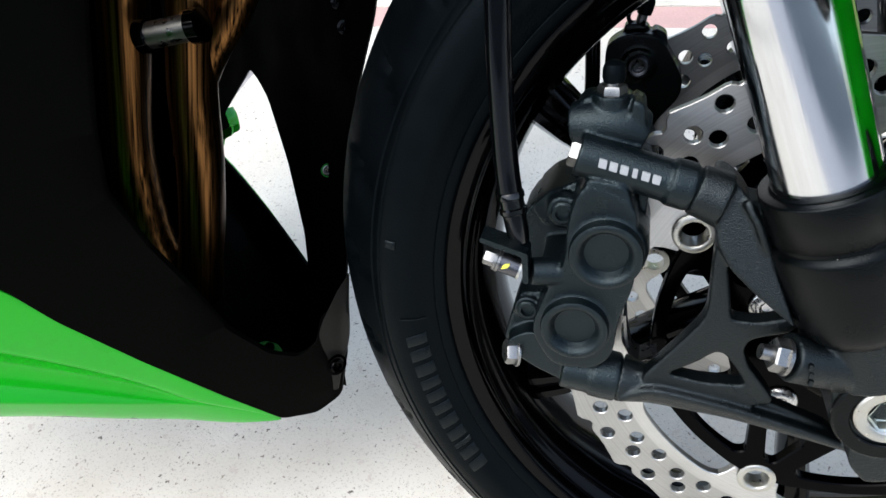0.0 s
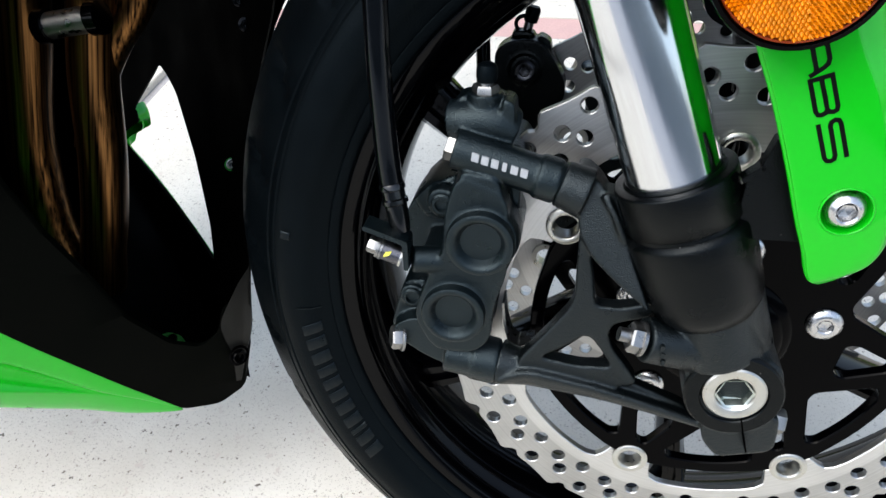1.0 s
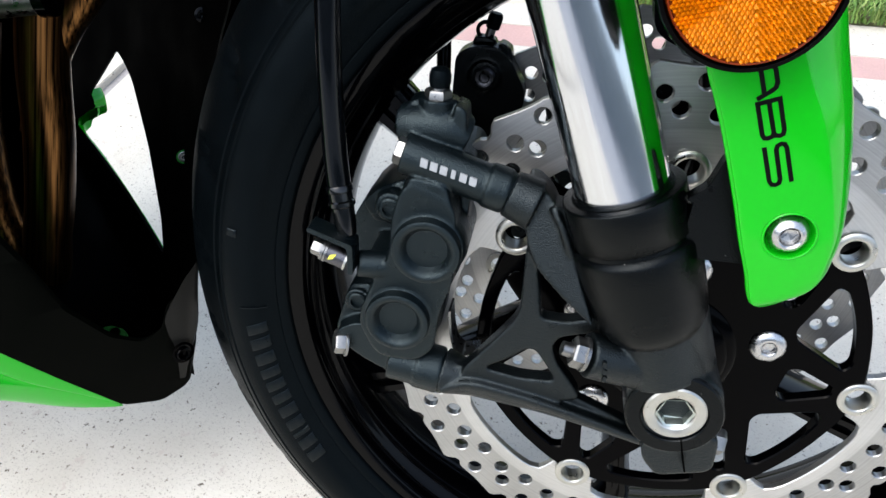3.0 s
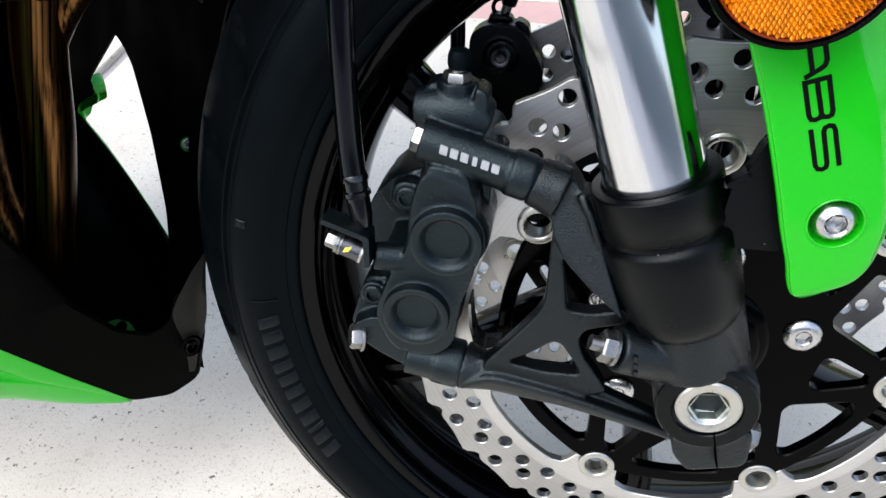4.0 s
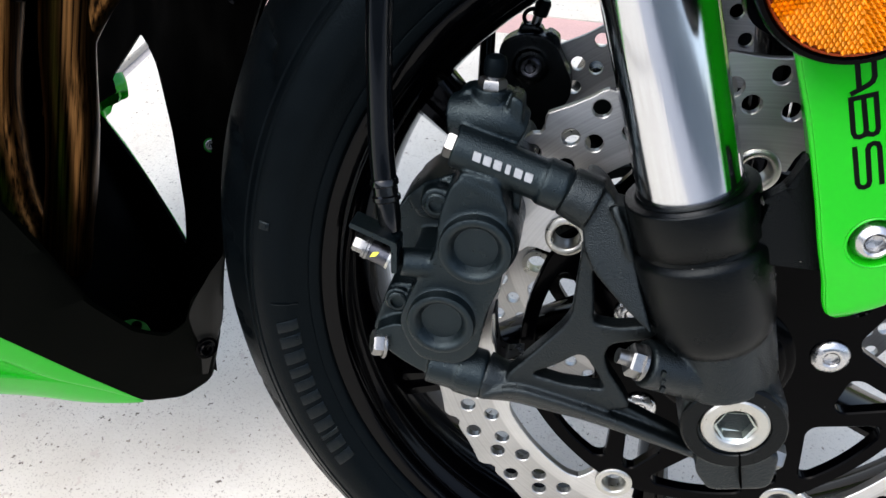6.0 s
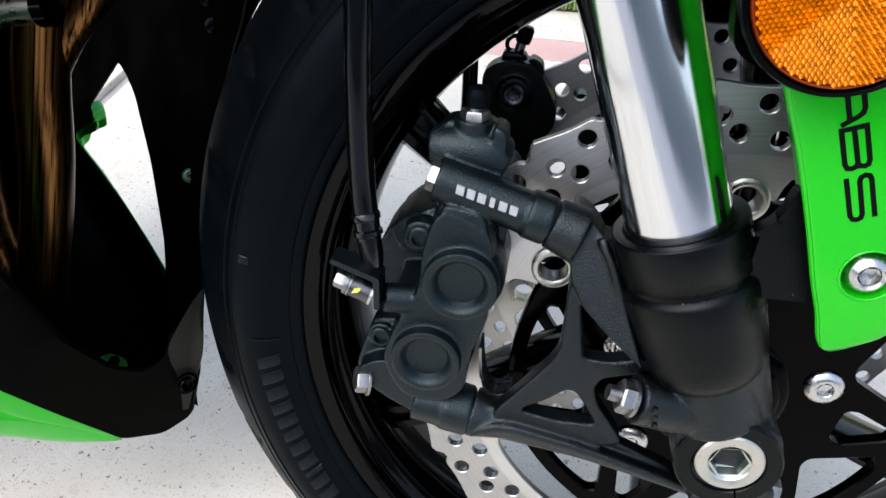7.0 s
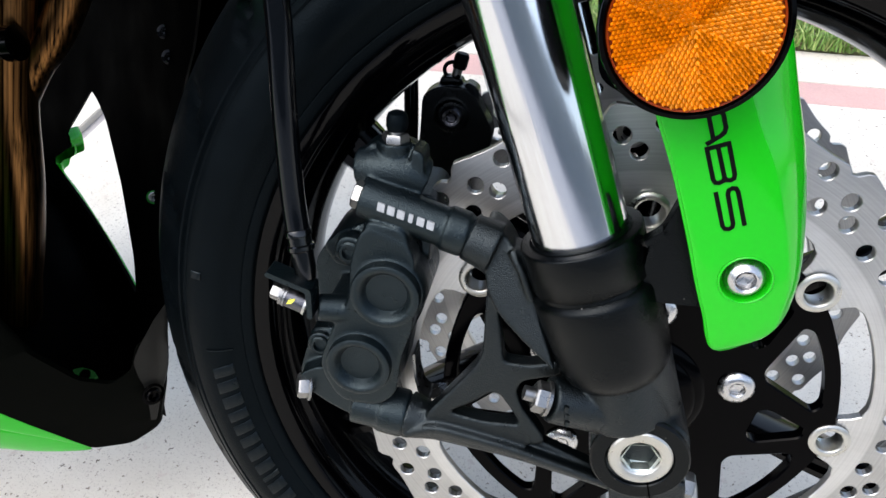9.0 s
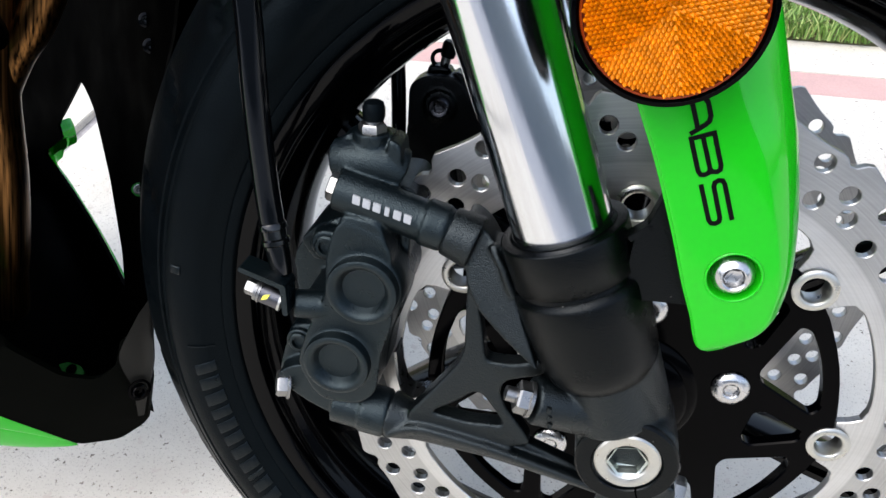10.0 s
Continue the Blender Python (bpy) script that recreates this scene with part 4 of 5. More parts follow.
def caliper(far):
    f = far_side if far else (lambda b: b)
    # the far caliper takes a darker black: its shade is in the colour
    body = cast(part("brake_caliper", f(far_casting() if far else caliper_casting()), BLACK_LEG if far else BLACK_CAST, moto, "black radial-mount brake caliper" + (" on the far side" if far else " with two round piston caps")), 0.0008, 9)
    if far:
        bm = bmesh.new()
        hex_head(bm, (-0.1210, 0.0295, 0.1110), (0, 1, 0), 0.0135, 0.0036, socket=0.0032, button=True)
        part("socket_screw", f(bm), DARK_STEEL, body, "dark grey socket screw")
        bm = bmesh.new()
        cyl(bm, (-0.1215, 0.015, 0.1320), (-0.1200, 0.015, 0.1390), 0.0030)
        part("bleed_screw", f(bm), STEEL, body, "zinc bleed screw")
        bm = bmesh.new()
        lathe(bm, [(0, 0), (0.0042, 0.0), (0.0046, 0.002), (0.0046, 0.0075), (0.0036, 0.0095), (0, 0.0098)], frame_to((-0.1199, 0.015, 0.1375), (-0.1175, 0.015, 0.1480))[0], 24)
        part("bleed_cap", f(bm), RUBBER, body, "black rubber bleed cap")
        bm = bmesh.new()
        sweep(bm, [(-0.1235 + 0.0050 * math.cos(0.52 * k), 0.017, 0.1365 + 0.0048 * math.sin(0.52 * k)) for k in range(1, 12)], 0.0013, 10, 4)
        part("cap_strap", f(bm), RUBBER, body, "black rubber cap strap")
        return body
    for x, z, r in ((-0.1287, 0.0662, 0.0170), (-0.1418, 0.0238, 0.0166)):
        part("piston_cap", f(piston_cap(x, z, r)), BLACK_CAST, body)
    bm = bmesh.new()
    d = Vector((-0.965, 0.02, 0.26))
    hex_head(bm, (-0.1415, -0.0270, 0.1088), d, 0.0122, 0.0066, washer=0.0080)
    part("mount_bolt", f(bm), STEEL, body, "zinc flange bolt")
    bm = bmesh.new()
    hex_head(bm, (-0.1722, -0.0290, -0.0035), Vector((-0.90, -0.40, 0.15)), 0.0122, 0.0066, washer=0.0082)
    part("mount_bolt", f(bm), STEEL, body, "zinc flange bolt")
    bm = bmesh.new()
    lathe(bm, [(0, 0.1315), (0.0066, 0.1315), (0.0066, 0.1362), (0.0058, 0.1375), (0, 0.1375)], Matrix.Translation((-0.1310, -0.0140, 0)), 6)
    cyl(bm, (-0.1310, -0.0140, 0.1365), (-0.1306, -0.0140, 0.1400), 0.0036)
    part("bleed_screw", f(bm), STEEL, body, "zinc bleed screw")
    bm = bmesh.new()
    lathe(bm, [(0, 0.0), (0.0046, 0.0), (0.0052, 0.002), (0.0052, 0.0055), (0.0044, 0.0080), (0.0026, 0.0090), (0, 0.0092)], Matrix.Translation((-0.1305, -0.0140, 0.1388)), 28)
    part("bleed_cap", f(bm), RUBBER, body, "black rubber bleed cap")
    for x, y, z, r in ((-0.1500, -0.0272, 0.0790, 0.0058), (-0.1670, -0.0252, 0.0210, 0.0054)):
        bm = bmesh.new()
        lathe(bm, [(r, 0.002), (r, -0.0010), (r * 0.85, -0.0018), (r * 0.62, -0.0018), (r * 0.58, 0.0), (r * 0.58, 0.0035), (0, 0.0035)], Matrix.Translation((x, y, z)) @ AXLE, 30)
        part("screw_ring", f(bm), BLACK_CAST, body)
        bm = bmesh.new()
        lathe(bm, [(r * 0.36, 0.0016), (r * 0.54, 0.0014), (r * 0.54, 0.0034), (r * 0.36, 0.0034)], Matrix.Translation((x, y, z)) @ AXLE, 28, True)
        part("socket_screw", f(bm), DARK_STEEL, body)
        bm = bmesh.new()
        lathe(bm, [(r * 0.38, 0.0026), (r * 0.38, 0.0033), (0, 0.0033)], Matrix.Translation((x, y, z)) @ AXLE, 6)
        part("screw_socket", f(bm), BLACK_GLOSS, body)
    bm = bmesh.new()
    cyl(bm, (-0.1450, 0.012, 0.012), (-0.1450, 0.012, -0.028), 0.0022)
    ball(bm, (-0.1450, 0.012, -0.0285), 0.0034)
    part("pad_pin_clip", f(bm), STEEL, body)
    bm = bmesh.new()
    strip = [(-0.1190, 0.0170), (-0.1176, 0.0030), (-0.1150, -0.0072), (-0.1105, -0.0113), (-0.1015, -0.0086)]
    edge = [(x + 0.0013, z + 0.0010) for x, z in strip[::-1]]
    prism(bm, [rounded(strip + edge, 0.0012, 2)], -0.0180, -0.0040, 0.0003)
    part("pad_spring", f(bm), STEEL, body, "bent bright steel pad spring")
    if not far:
        # six plain slanted bars in place of the maker's mark
        d, u = Vector((0.9635, -0.2677)), Vector((0.2677, 0.9635))
        for i in range(6):
            c = Vector((-0.1325, 0.1090)) + d * (0.0048 * i)
            bm = bmesh.new()
            w = 0.0011 if i == 3 else 0.0018
            pts = [c + d * (sx * w - sz * 0.0003) + u * (sz * 0.0021) for sx, sz in ((-1, -1), (1, -1), (1, 1), (-1, 1))]
            prism(bm, [[(p.x, p.y) for p in pts]], -0.03715, -0.0360, 0.0002)
            part("maker_mark", bm, WHITE_INK, body, "small white printed bar")
    # hose banjo
    bm = bmesh.new()
    prism(bm, [rounded([(-0.1860, 0.0735), (-0.1640, 0.0662), (-0.1636, 0.0500), (-0.1662, 0.0500), (-0.1668, 0.0643), (-0.1868, 0.0710)], 0.0015)], -0.0465, -0.0340, 0.0006)
    part("banjo_bracket", f(bm), BLACK_CAST, body)
    ax = Vector((0.94, 0.0, -0.33))
    p = Vector((-0.1855, -0.0400, 0.0607))
    bm = bmesh.new()
    hex_head(bm, p + ax * 0.005, -ax, 0.0078, 0.0050)
    cyl(bm, p + ax * 0.005, p + ax * 0.0065, 0.0056)
    cyl(bm, p + ax * 0.0068, p + ax * 0.0080, 0.0058)
    part("banjo_bolt", f(bm), STEEL, body, "zinc banjo bolt")
    bm = bmesh.new()
    cyl(bm, p + ax * 0.0082, p + ax * 0.0175, 0.0054)
    part("banjo_fitting", f(bm), DARK_STEEL, body)
    bm = bmesh.new()
    cyl(bm, p + ax * 0.0175, p + ax * 0.0187, 0.0058)
    part("banjo_washer", f(bm), ALLOY, body)
    if not far:
        bm = bmesh.new()
        c = p + ax * 0.0115 + Vector((0, -0.0052, 0.001))
        prism(bm, [rounded([(c.x - 0.0022, c.z - 0.0014), (c.x - 0.0008, c.z + 0.0012), (c.x + 0.0024, c.z + 0.0016), (c.x + 0.0008, c.z - 0.0006)], 0.0005)], c.y - 0.0004, c.y + 0.002)
        part("paint_mark", bm, YELLOW_INK, body, "yellow paint mark")
    return body


caliper(False)
caliper(True)


def brake_hose(far):
    f = far_side if far else (lambda b: b)
    bm = bmesh.new()
    if far:
        sweep(bm, [(-0.165, 0.020, 0.260), (-0.152, 0.021, 0.180), (-0.1485, 0.021, 0.130), (-0.1475, 0.021, 0.090), (-0.1500, 0.018, 0.060)], 0.0046, 18)
        part("brake_hose", f(bm), HOSE, moto, "black brake hose on the far side")
        return
    sweep(bm, [(-0.205, -0.020, 0.420), (-0.190, -0.027, 0.300), (-0.180, -0.030, 0.200), (-0.1785, -0.031, 0.150), (-0.1765, -0.031, 0.110), (-0.1740, -0.032, 0.0885)], 0.0058, 24)
    hose = part("brake_hose", f(bm), HOSE, moto, "glossy black brake hose")
    bm = bmesh.new()
    a, b = Vector((-0.1744, -0.032, 0.0910)), Vector((-0.1690, -0.036, 0.0660))
    d = (b - a).normalized()
    lathe(bm, [(0, 0), (0.0062, 0), (0.0066, 0.001), (0.0066, 0.003), (0.0058, 0.0036), (0.0058, 0.0075), (0.0066, 0.0082), (0.0066, 0.0102), (0.0056, 0.011), (0.0054, 0.020), (0.0046, 0.025), (0, 0.025)], frame_to(a, b)[0], 28)
    part("hose_ferrule", f(bm), BLACK_CRIMP, hose, "dark crimped hose end")


brake_hose(False)
brake_hose(True)


# front fender side panels
def fender_panel():
    """Flat outer face that folds back along its front edge, with a rolled rear edge."""
    left = ((-0.078, 0.300), (-0.052, 0.240), (-0.035, 0.200), (-0.023, 0.171), (-0.013, 0.149), (-0.002, 0.121), (0.0055, 0.100), (0.0114, 0.0855), (0.0143, 0.0765), (0.0172, 0.0708), (0.0215, 0.0684))
    right = ((-0.020, 0.306), (0.006, 0.246), (0.022, 0.206), (0.032, 0.178), (0.040, 0.156), (0.0470, 0.128), (0.0498, 0.108), (0.0496, 0.0940), (0.0478, 0.0865), (0.0430, 0.0810), (0.0360, 0.0762))
    rows = []
    for i, ((x0, z0), (x1, z1)) in enumerate(zip(left, right)):
        fold = (0.66, 0.64, 0.64, 0.67, 0.72, 0.77, 0.81, 0.80, 0.80, 0.80, 0.80)[i]
        tuck = (0, 0, 0, 0, 0, 0, 0, 0.0004, 0.0010, 0.0020, 0.0045)[i]
        row = [(x0 + 0.0055, -0.0200, z0 + 0.0025), (x0 + 0.0035, -0.0540, z0 + 0.0015)]
        for t, y in ((0.008, -0.0600), (0.025, -0.0618), (0.07, -0.0628), (fold * 0.5, -0.0634), (fold * 0.9, -0.0624), (fold + 0.03, -0.0602), ((fold + 1) / 2 + 0.03, -0.0535), (1.0, -0.0420), (1.03, -0.0250)):
            row.append((x0 + (x1 - x0) * t, y + tuck, z0 + (z1 - z0) * t))
        rows.append(row)
    return rows


def shell(rows, thick, back=(0, 1, 0)):
    """A sheet with its given points as the outer face and its thickness towards back."""
    bm = bmesh.new()
    push = Vector(back) * thick
    n = len(rows[0])
    front = [[bm.verts.new(p) for p in row] for row in rows]
    rear = [[bm.verts.new(Vector(p) + push) for p in row] for row in rows]
    for g, flip in ((front, False), (rear, True)):
        for a, b in zip(g, g[1:]):
            for i in range(n - 1):
                q = (a[i], a[i + 1], b[i + 1], b[i])
                bm.faces.new(q[::-1] if flip else q)
    rim_f = front[0] + [r[-1] for r in front[1:]] + front[-1][-2::-1] + [r[0] for r in front[-2:0:-1]]
    rim_r = rear[0] + [r[-1] for r in rear[1:]] + rear[-1][-2::-1] + [r[0] for r in rear[-2:0:-1]]
    for i in range(len(rim_f)):
        k = (i + 1) % len(rim_f)
        bm.faces.new((rim_f[i], rim_r[i], rim_r[k], rim_f[k]))
    return bm


def dense(rows, n, m):
    """Smooth in-between points of a grid of points, along and across."""
    wide = [smooth_path(row, n) for row in rows]
    cols = [smooth_path(col, m) for col in zip(*wide)]
    return [list(row) for row in zip(*cols)]


BOLT = Vector((0.0238, 0, 0.1066))


def fender_surface():
    rows = dense(fender_panel(), 20, 40)
    for row in rows:
        for p in row:
            d = math.hypot(p.x - BOLT.x, p.z - BOLT.z)
            t = min(1.0, max(0.0, (0.0106 - d) / 0.0010))
            p.y += 0.0060 * t * t * (3 - 2 * t)
    return rows


LETTERS = {
    "A": [[(0, 0), (0.14, 0.72), (0.20, 0.90), (0.32, 1), (0.68, 1), (0.80, 0.90), (0.86, 0.72), (1, 0)], [(0.09, 0.36), (0.91, 0.36)]],
    "B": [[(0, 0.5), (0, 1), (0.86, 1), (0.97, 0.93), (1, 0.78), (0.97, 0.60), (0.88, 0.52), (0.97, 0.44), (1, 0.24), (0.97, 0.07), (0.86, 0), (0, 0), (0, 0.5), (0.84, 0.52)]],
    "S": [[(1, 1), (0.12, 1), (0.03, 0.94), (0, 0.78), (0.03, 0.60), (0.12, 0.52), (0.88, 0.50), (0.97, 0.43), (1, 0.26), (0.97, 0.08), (0.88, 0), (0, 0)]],
}


def ribbon(bm, points, half):
    """A mitred stroke along points of x and y, with a top at z = 0 and a foot at z = -1."""
    pts = [Vector((x, y)) for x, y in points]
    rows = []
    for i, p in enumerate(pts):
        a = (p - pts[i - 1]).normalized() if i else None
        b = (pts[i + 1] - p).normalized() if i + 1 < len(pts) else None
        a, b = a or b, b or a
        n = Vector((-a.y, a.x)) + Vector((-b.y, b.x))
        n = n.normalized() * half / max(0.45, n.normalized().dot(Vector((-a.y, a.x))))
        rows.append([bm.verts.new((q.x, q.y, z)) for q, z in ((p + n, 0), (p - n, 0), (p - n, -1), (p + n, -1))])
    for a, b in zip(rows, rows[1:]):
        for i in range(4):
            bm.faces.new((a[i], a[(i + 1) % 4], b[(i + 1) % 4], b[i]))
    bm.faces.new(rows[0]), bm.faces.new(rows[-1])


def fender_side(far):
    f = far_side if far else (lambda b: b)
    surf = [row[22:] if far else row for row in fender_surface()]
    panel = part("fender_panel", f(shell(surf, 0.0022)), GREEN, moto, "glossy lime green front fender side panel", angle=60)
    if far:
        part("fender_liner", f(shell([[p + Vector((0, 0.0040, 0)) for p in row] for row in surf], 0.001)), PLASTIC_SHADE, panel, "black inner face", angle=60)
    bm = bmesh.new()
    lathe(bm, [(0.0110, -0.0605), (0.0110, -0.0630), (0.0106, -0.0636), (0.0102, -0.0637), (0.0099, -0.0634), (0.0097, -0.0626), (0.0096, -0.0588), (0.0090, -0.0578), (0.0, -0.0578), (0.0, -0.0565)], Matrix.Translation((BOLT.x, 0, BOLT.z)) @ AXLE, 72, caps=False)
    part("bolt_recess", f(bm), GREEN, panel, "round recess in the green panel", angle=60)
    bm = bmesh.new()
    flange_bolt(bm, (BOLT.x, -0.0583, BOLT.z), (0, -1, 0), 0.0083, 0.0064, 0.0037)
    part("fender_bolt", f(bm), BRIGHT, panel, "silver button-head socket bolt")
    if not far:
        run, up = Vector((0.365, 0, -0.931)), Vector((0.931, 0, 0.365))
        o = Vector((-0.0080, 0, 0.1753))
        skin = [p for row in surf[::3] for p in row[::3] if p.y < -0.055]
        for letter, start, wide in (("A", 0.0006, 0.0142), ("B", 0.0166, 0.0146), ("S", 0.0346, 0.0166)):
            bm = bmesh.new()
            for stroke in LETTERS[letter]:
                ribbon(bm, [(start + u * wide, v * 0.0080) for u, v in stroke], 0.00085)
            for v in bm.verts:
                p = v.co.copy()
                v.co = o + run * p.x + up * p.y
                q = min(skin, key=lambda k: (k.x - v.co.x) ** 2 + (k.z - v.co.z) ** 2)
                v.co.y = q.y + (0.0012 if p.z < 0 else -0.0003)
            part("lettering", bm, INK, panel, "black letter " + letter, smooth=False)
    bm = bmesh.new()
    prism(bm, [rounded([(-0.0150, 0.0840), (-0.0140, 0.1050), (-0.0135, 0.1140), (-0.0090, 0.1200), (-0.0050, 0.1300), (0.0150, 0.1350), (0.0320, 0.1000), (0.0250, 0.0850)], 0.004)], -0.0500, -0.0440, 0.0015)
    for a, b, w in (((-0.0150, 0.1130), (-0.0085, 0.1185), 0.0013), ((-0.0085, 0.1185), (-0.0045, 0.1310), 0.0013)):
        bar(bm, a, b, w, w, -0.0520, -0.0450, 0.0008)
    part("fender_stay", f(bm), BLACK_LEG, panel, "black cast fender stay on the fork leg")
    # round amber reflector on its bracket
    cx, cz = -0.0180, 0.2070
    face = Matrix.Translation((cx, -0.0800, cz)) @ AXLE
    bm = bmesh.new()
    lathe(bm, [(0.0, 0.004), (0.0295, 0.004), (0.0312, 0.002), (0.0315, -0.002), (0.0308, -0.0046), (0.0294, -0.0052), (0.0288, -0.0046), (0.0284, -0.0030), (0.0, -0.0030)], face, 72)
    refl = part("side_reflector", f(bm), BLACK_GLOSS, moto, "round amber side reflector in a black bezel")
    bm = bmesh.new()
    lathe(bm, [(0.0274, -0.0031), (0.0284, -0.0031), (0.0285, -0.0040), (0.0281, -0.0050), (0.0274, -0.0048)], face, 72, True)
    part("reflector_edge", f(bm), AMBER_RIM, refl)
    tagged(part("reflector_lens", f(prism_lens(cx, -0.0846, cz, 0.0280)), AMBER, refl, "amber lens with fine prism cells", smooth=False), kind="stuff")
    bm = bmesh.new()
    lathe(bm, [(0, -0.0030), (0.0272, -0.0030), (0.0272, -0.0043), (0, -0.0043)], face, 48)
    part("lens_back", f(bm), AMBER_RIM, refl)
    bm = bmesh.new()
    prism(bm, [rounded([(-0.052, 0.235), (-0.010, 0.240), (-0.006, 0.200), (-0.030, 0.178), (-0.046, 0.185)], 0.006)], -0.0755, -0.0640, 0.001)
    part("reflector_bracket", f(bm), BLACK_GLOSS, refl)


def prism_lens(cx, y, cz, radius, cell=0.0017):
    """Six sectors of small three-sided pyramids, each sector turned its own way."""
    bm = bmesh.new()
    rnd = random.Random(3)
    for sector in range(6):
        turn = radians(60 * sector + 15)
        n = int(radius / cell) + 2
        for i in range(-n, n):
            for j in range(-n, n):
                u = (i + 0.5 * (j % 2)) * cell
                v = j * cell * 0.86
                x, z = u * math.cos(turn) - v * math.sin(turn), u * math.sin(turn) + v * math.cos(turn)
                if math.hypot(x, z) > radius - cell * 0.5 or int((math.degrees(math.atan2(z, x)) + 15) % 360 // 60) != sector:
                    continue
                tilt = rnd.uniform(-0.06, 0.06)
                ring = []
                for c in range(6):
                    a = turn + math.pi / 3 * c + math.pi / 6
                    ring.append(bm.verts.new((cx + x + cell * 0.60 * math.cos(a), y, cz + z + cell * 0.60 * math.sin(a))))
                top = bm.verts.new((cx + x + cell * (0.50 * math.cos(turn) + tilt), y - cell * (0.95 if sector % 2 else 0.60), cz + z + cell * (0.50 * math.sin(turn) - tilt)))
                for c in range(6):
                    bm.faces.new((ring[c], ring[(c + 1) % 6], top))
    return bm


fender_side(False)
fender_side(True)


# lower fairing
def half_width(x, z):
    u = min(0.45, max(-0.05, -0.322 - x))
    return min(0.26, max(0.004, 0.012 + 1.05 * u - 0.9 * u * u + 0.2 * (z + 0.095)))


def fairing(loops, side, off, thick):
    """A panel that follows the fairing's nose on one side: side -1 near, 1 far; off: metres outward."""
    one = bmesh.new()
    prism(one, loops, 0.0, thick, 0.0)
    for c in range(-74, -24, 2):
        bmesh.ops.bisect_plane(one, geom=one.verts[:] + one.edges[:] + one.faces[:], plane_co=(c / 100, 0, 0), plane_no=(1, 0, 0))
    for c in range(-12, 40, 4):
        bmesh.ops.bisect_plane(one, geom=one.verts[:] + one.edges[:] + one.faces[:], plane_co=(0, 0, c / 100), plane_no=(0, 0, 1))
    for v in one.verts:
        v.co.y = MID + side * (half_width(v.co.x, v.co.z) + off - v.co.y)
    return one


near_edge = [(-0.330, 0.300), (-0.352, 0.230), (-0.368, 0.170), (-0.380, 0.117), (-0.3855, 0.083), (-0.379, 0.043), (-0.372, 0.013), (-0.363, -0.033), (-0.349, -0.066), (-0.336, -0.079), (-0.326, -0.072), (-0.320, -0.050), (-0.3100, -0.050),
             (-0.3120, -0.092), (-0.3215, -0.133), (-0.3360, -0.1405), (-0.3540, -0.1320), (-0.3750, -0.0910), (-0.4020, -0.0360), (-0.4240, 0.0110), (-0.4350, 0.0410), (-0.4800, 0.110), (-0.5600, 0.200), (-0.7200, 0.300)]
lower = part("lower_fairing", fairing([rounded(near_edge, 0.004, 3)], -1, 0.0, 0.004), PLASTIC, moto, "satin black lower fairing panel", angle=50)
bm = bmesh.new()
hex_head(bm, (-0.3165, 0.0520, -0.0960), (0.75, -0.62, 0.1), 0.0110, 0.0028, socket=0.0030, button=True)
part("fairing_bolt", bm, BLACK_GLOSS, lower, "black socket bolt")
bm = bmesh.new()
lathe(bm, [(0.0062, 0), (0.0078, 0), (0.0080, 0.0012), (0.0062, 0.0012)], frame_to((-0.3170, 0.0530, -0.0960), (-0.2420, -0.009, -0.086))[0], 32, True)
part("bolt_washer", bm, BLACK_GLOSS, lower)


# a lug with a hole on the panel's inner side
lug = Matrix.Translation((-0.3710, 0.0580, -0.0915)) @ Matrix.Rotation(radians(-52), 4, "X") @ Matrix.Rotation(radians(8), 4, "Y")
bm = bmesh.new()
prism(bm, [rounded([(-0.0115, 0.0), (-0.0050, 0.0042), (0.0050, 0.0042), (0.0115, 0.0), (0.0050, -0.0045), (-0.0050, -0.0045)], 0.002), circle(0.0, -0.0002, 0.0042, 20)], 0.0, 0.0016, 0.0003)
bm.transform(lug)
lug_plate = part("inner_lug", bm, SHADED_GREEN, lower, "green lug with a round hole, toned darker for shade")
bm = bmesh.new()
lathe(bm, [(0.0041, 0.0004), (0.0041, 0.0080), (0.0, 0.0080)], lug @ Matrix.Translation((0, 0, -0.0002)) @ AXLE, 20)
part("lug_hole", bm, PLASTIC_SHADE, lug_plate)

# strip laid over the panel's chin, paler to show its facet lit
rows = []
for x0, z0, x1, z1 in ((-0.3090, -0.034, -0.3012, -0.022), (-0.3215, -0.060, -0.3045, -0.046), (-0.3232, -0.075, -0.3075, -0.075), (-0.3220, -0.092, -0.3138, -0.097), (-0.3228, -0.110, -0.3180, -0.1115), (-0.3240, -0.124, -0.3215, -0.1250)):
    rows.append([(x, MID - half_width(x, z) - 0.0012, z) for x, z in ((x0 + (x1 - x0) * k / 4, z0 + (z1 - z0) * k / 4) for k in range(5))])
part("chin_lit_facet", shell(dense(rows, 2, 4), 0.002), PLASTIC_LIT, lower, "dark grey strip for the lit facet of the chin", angle=60)


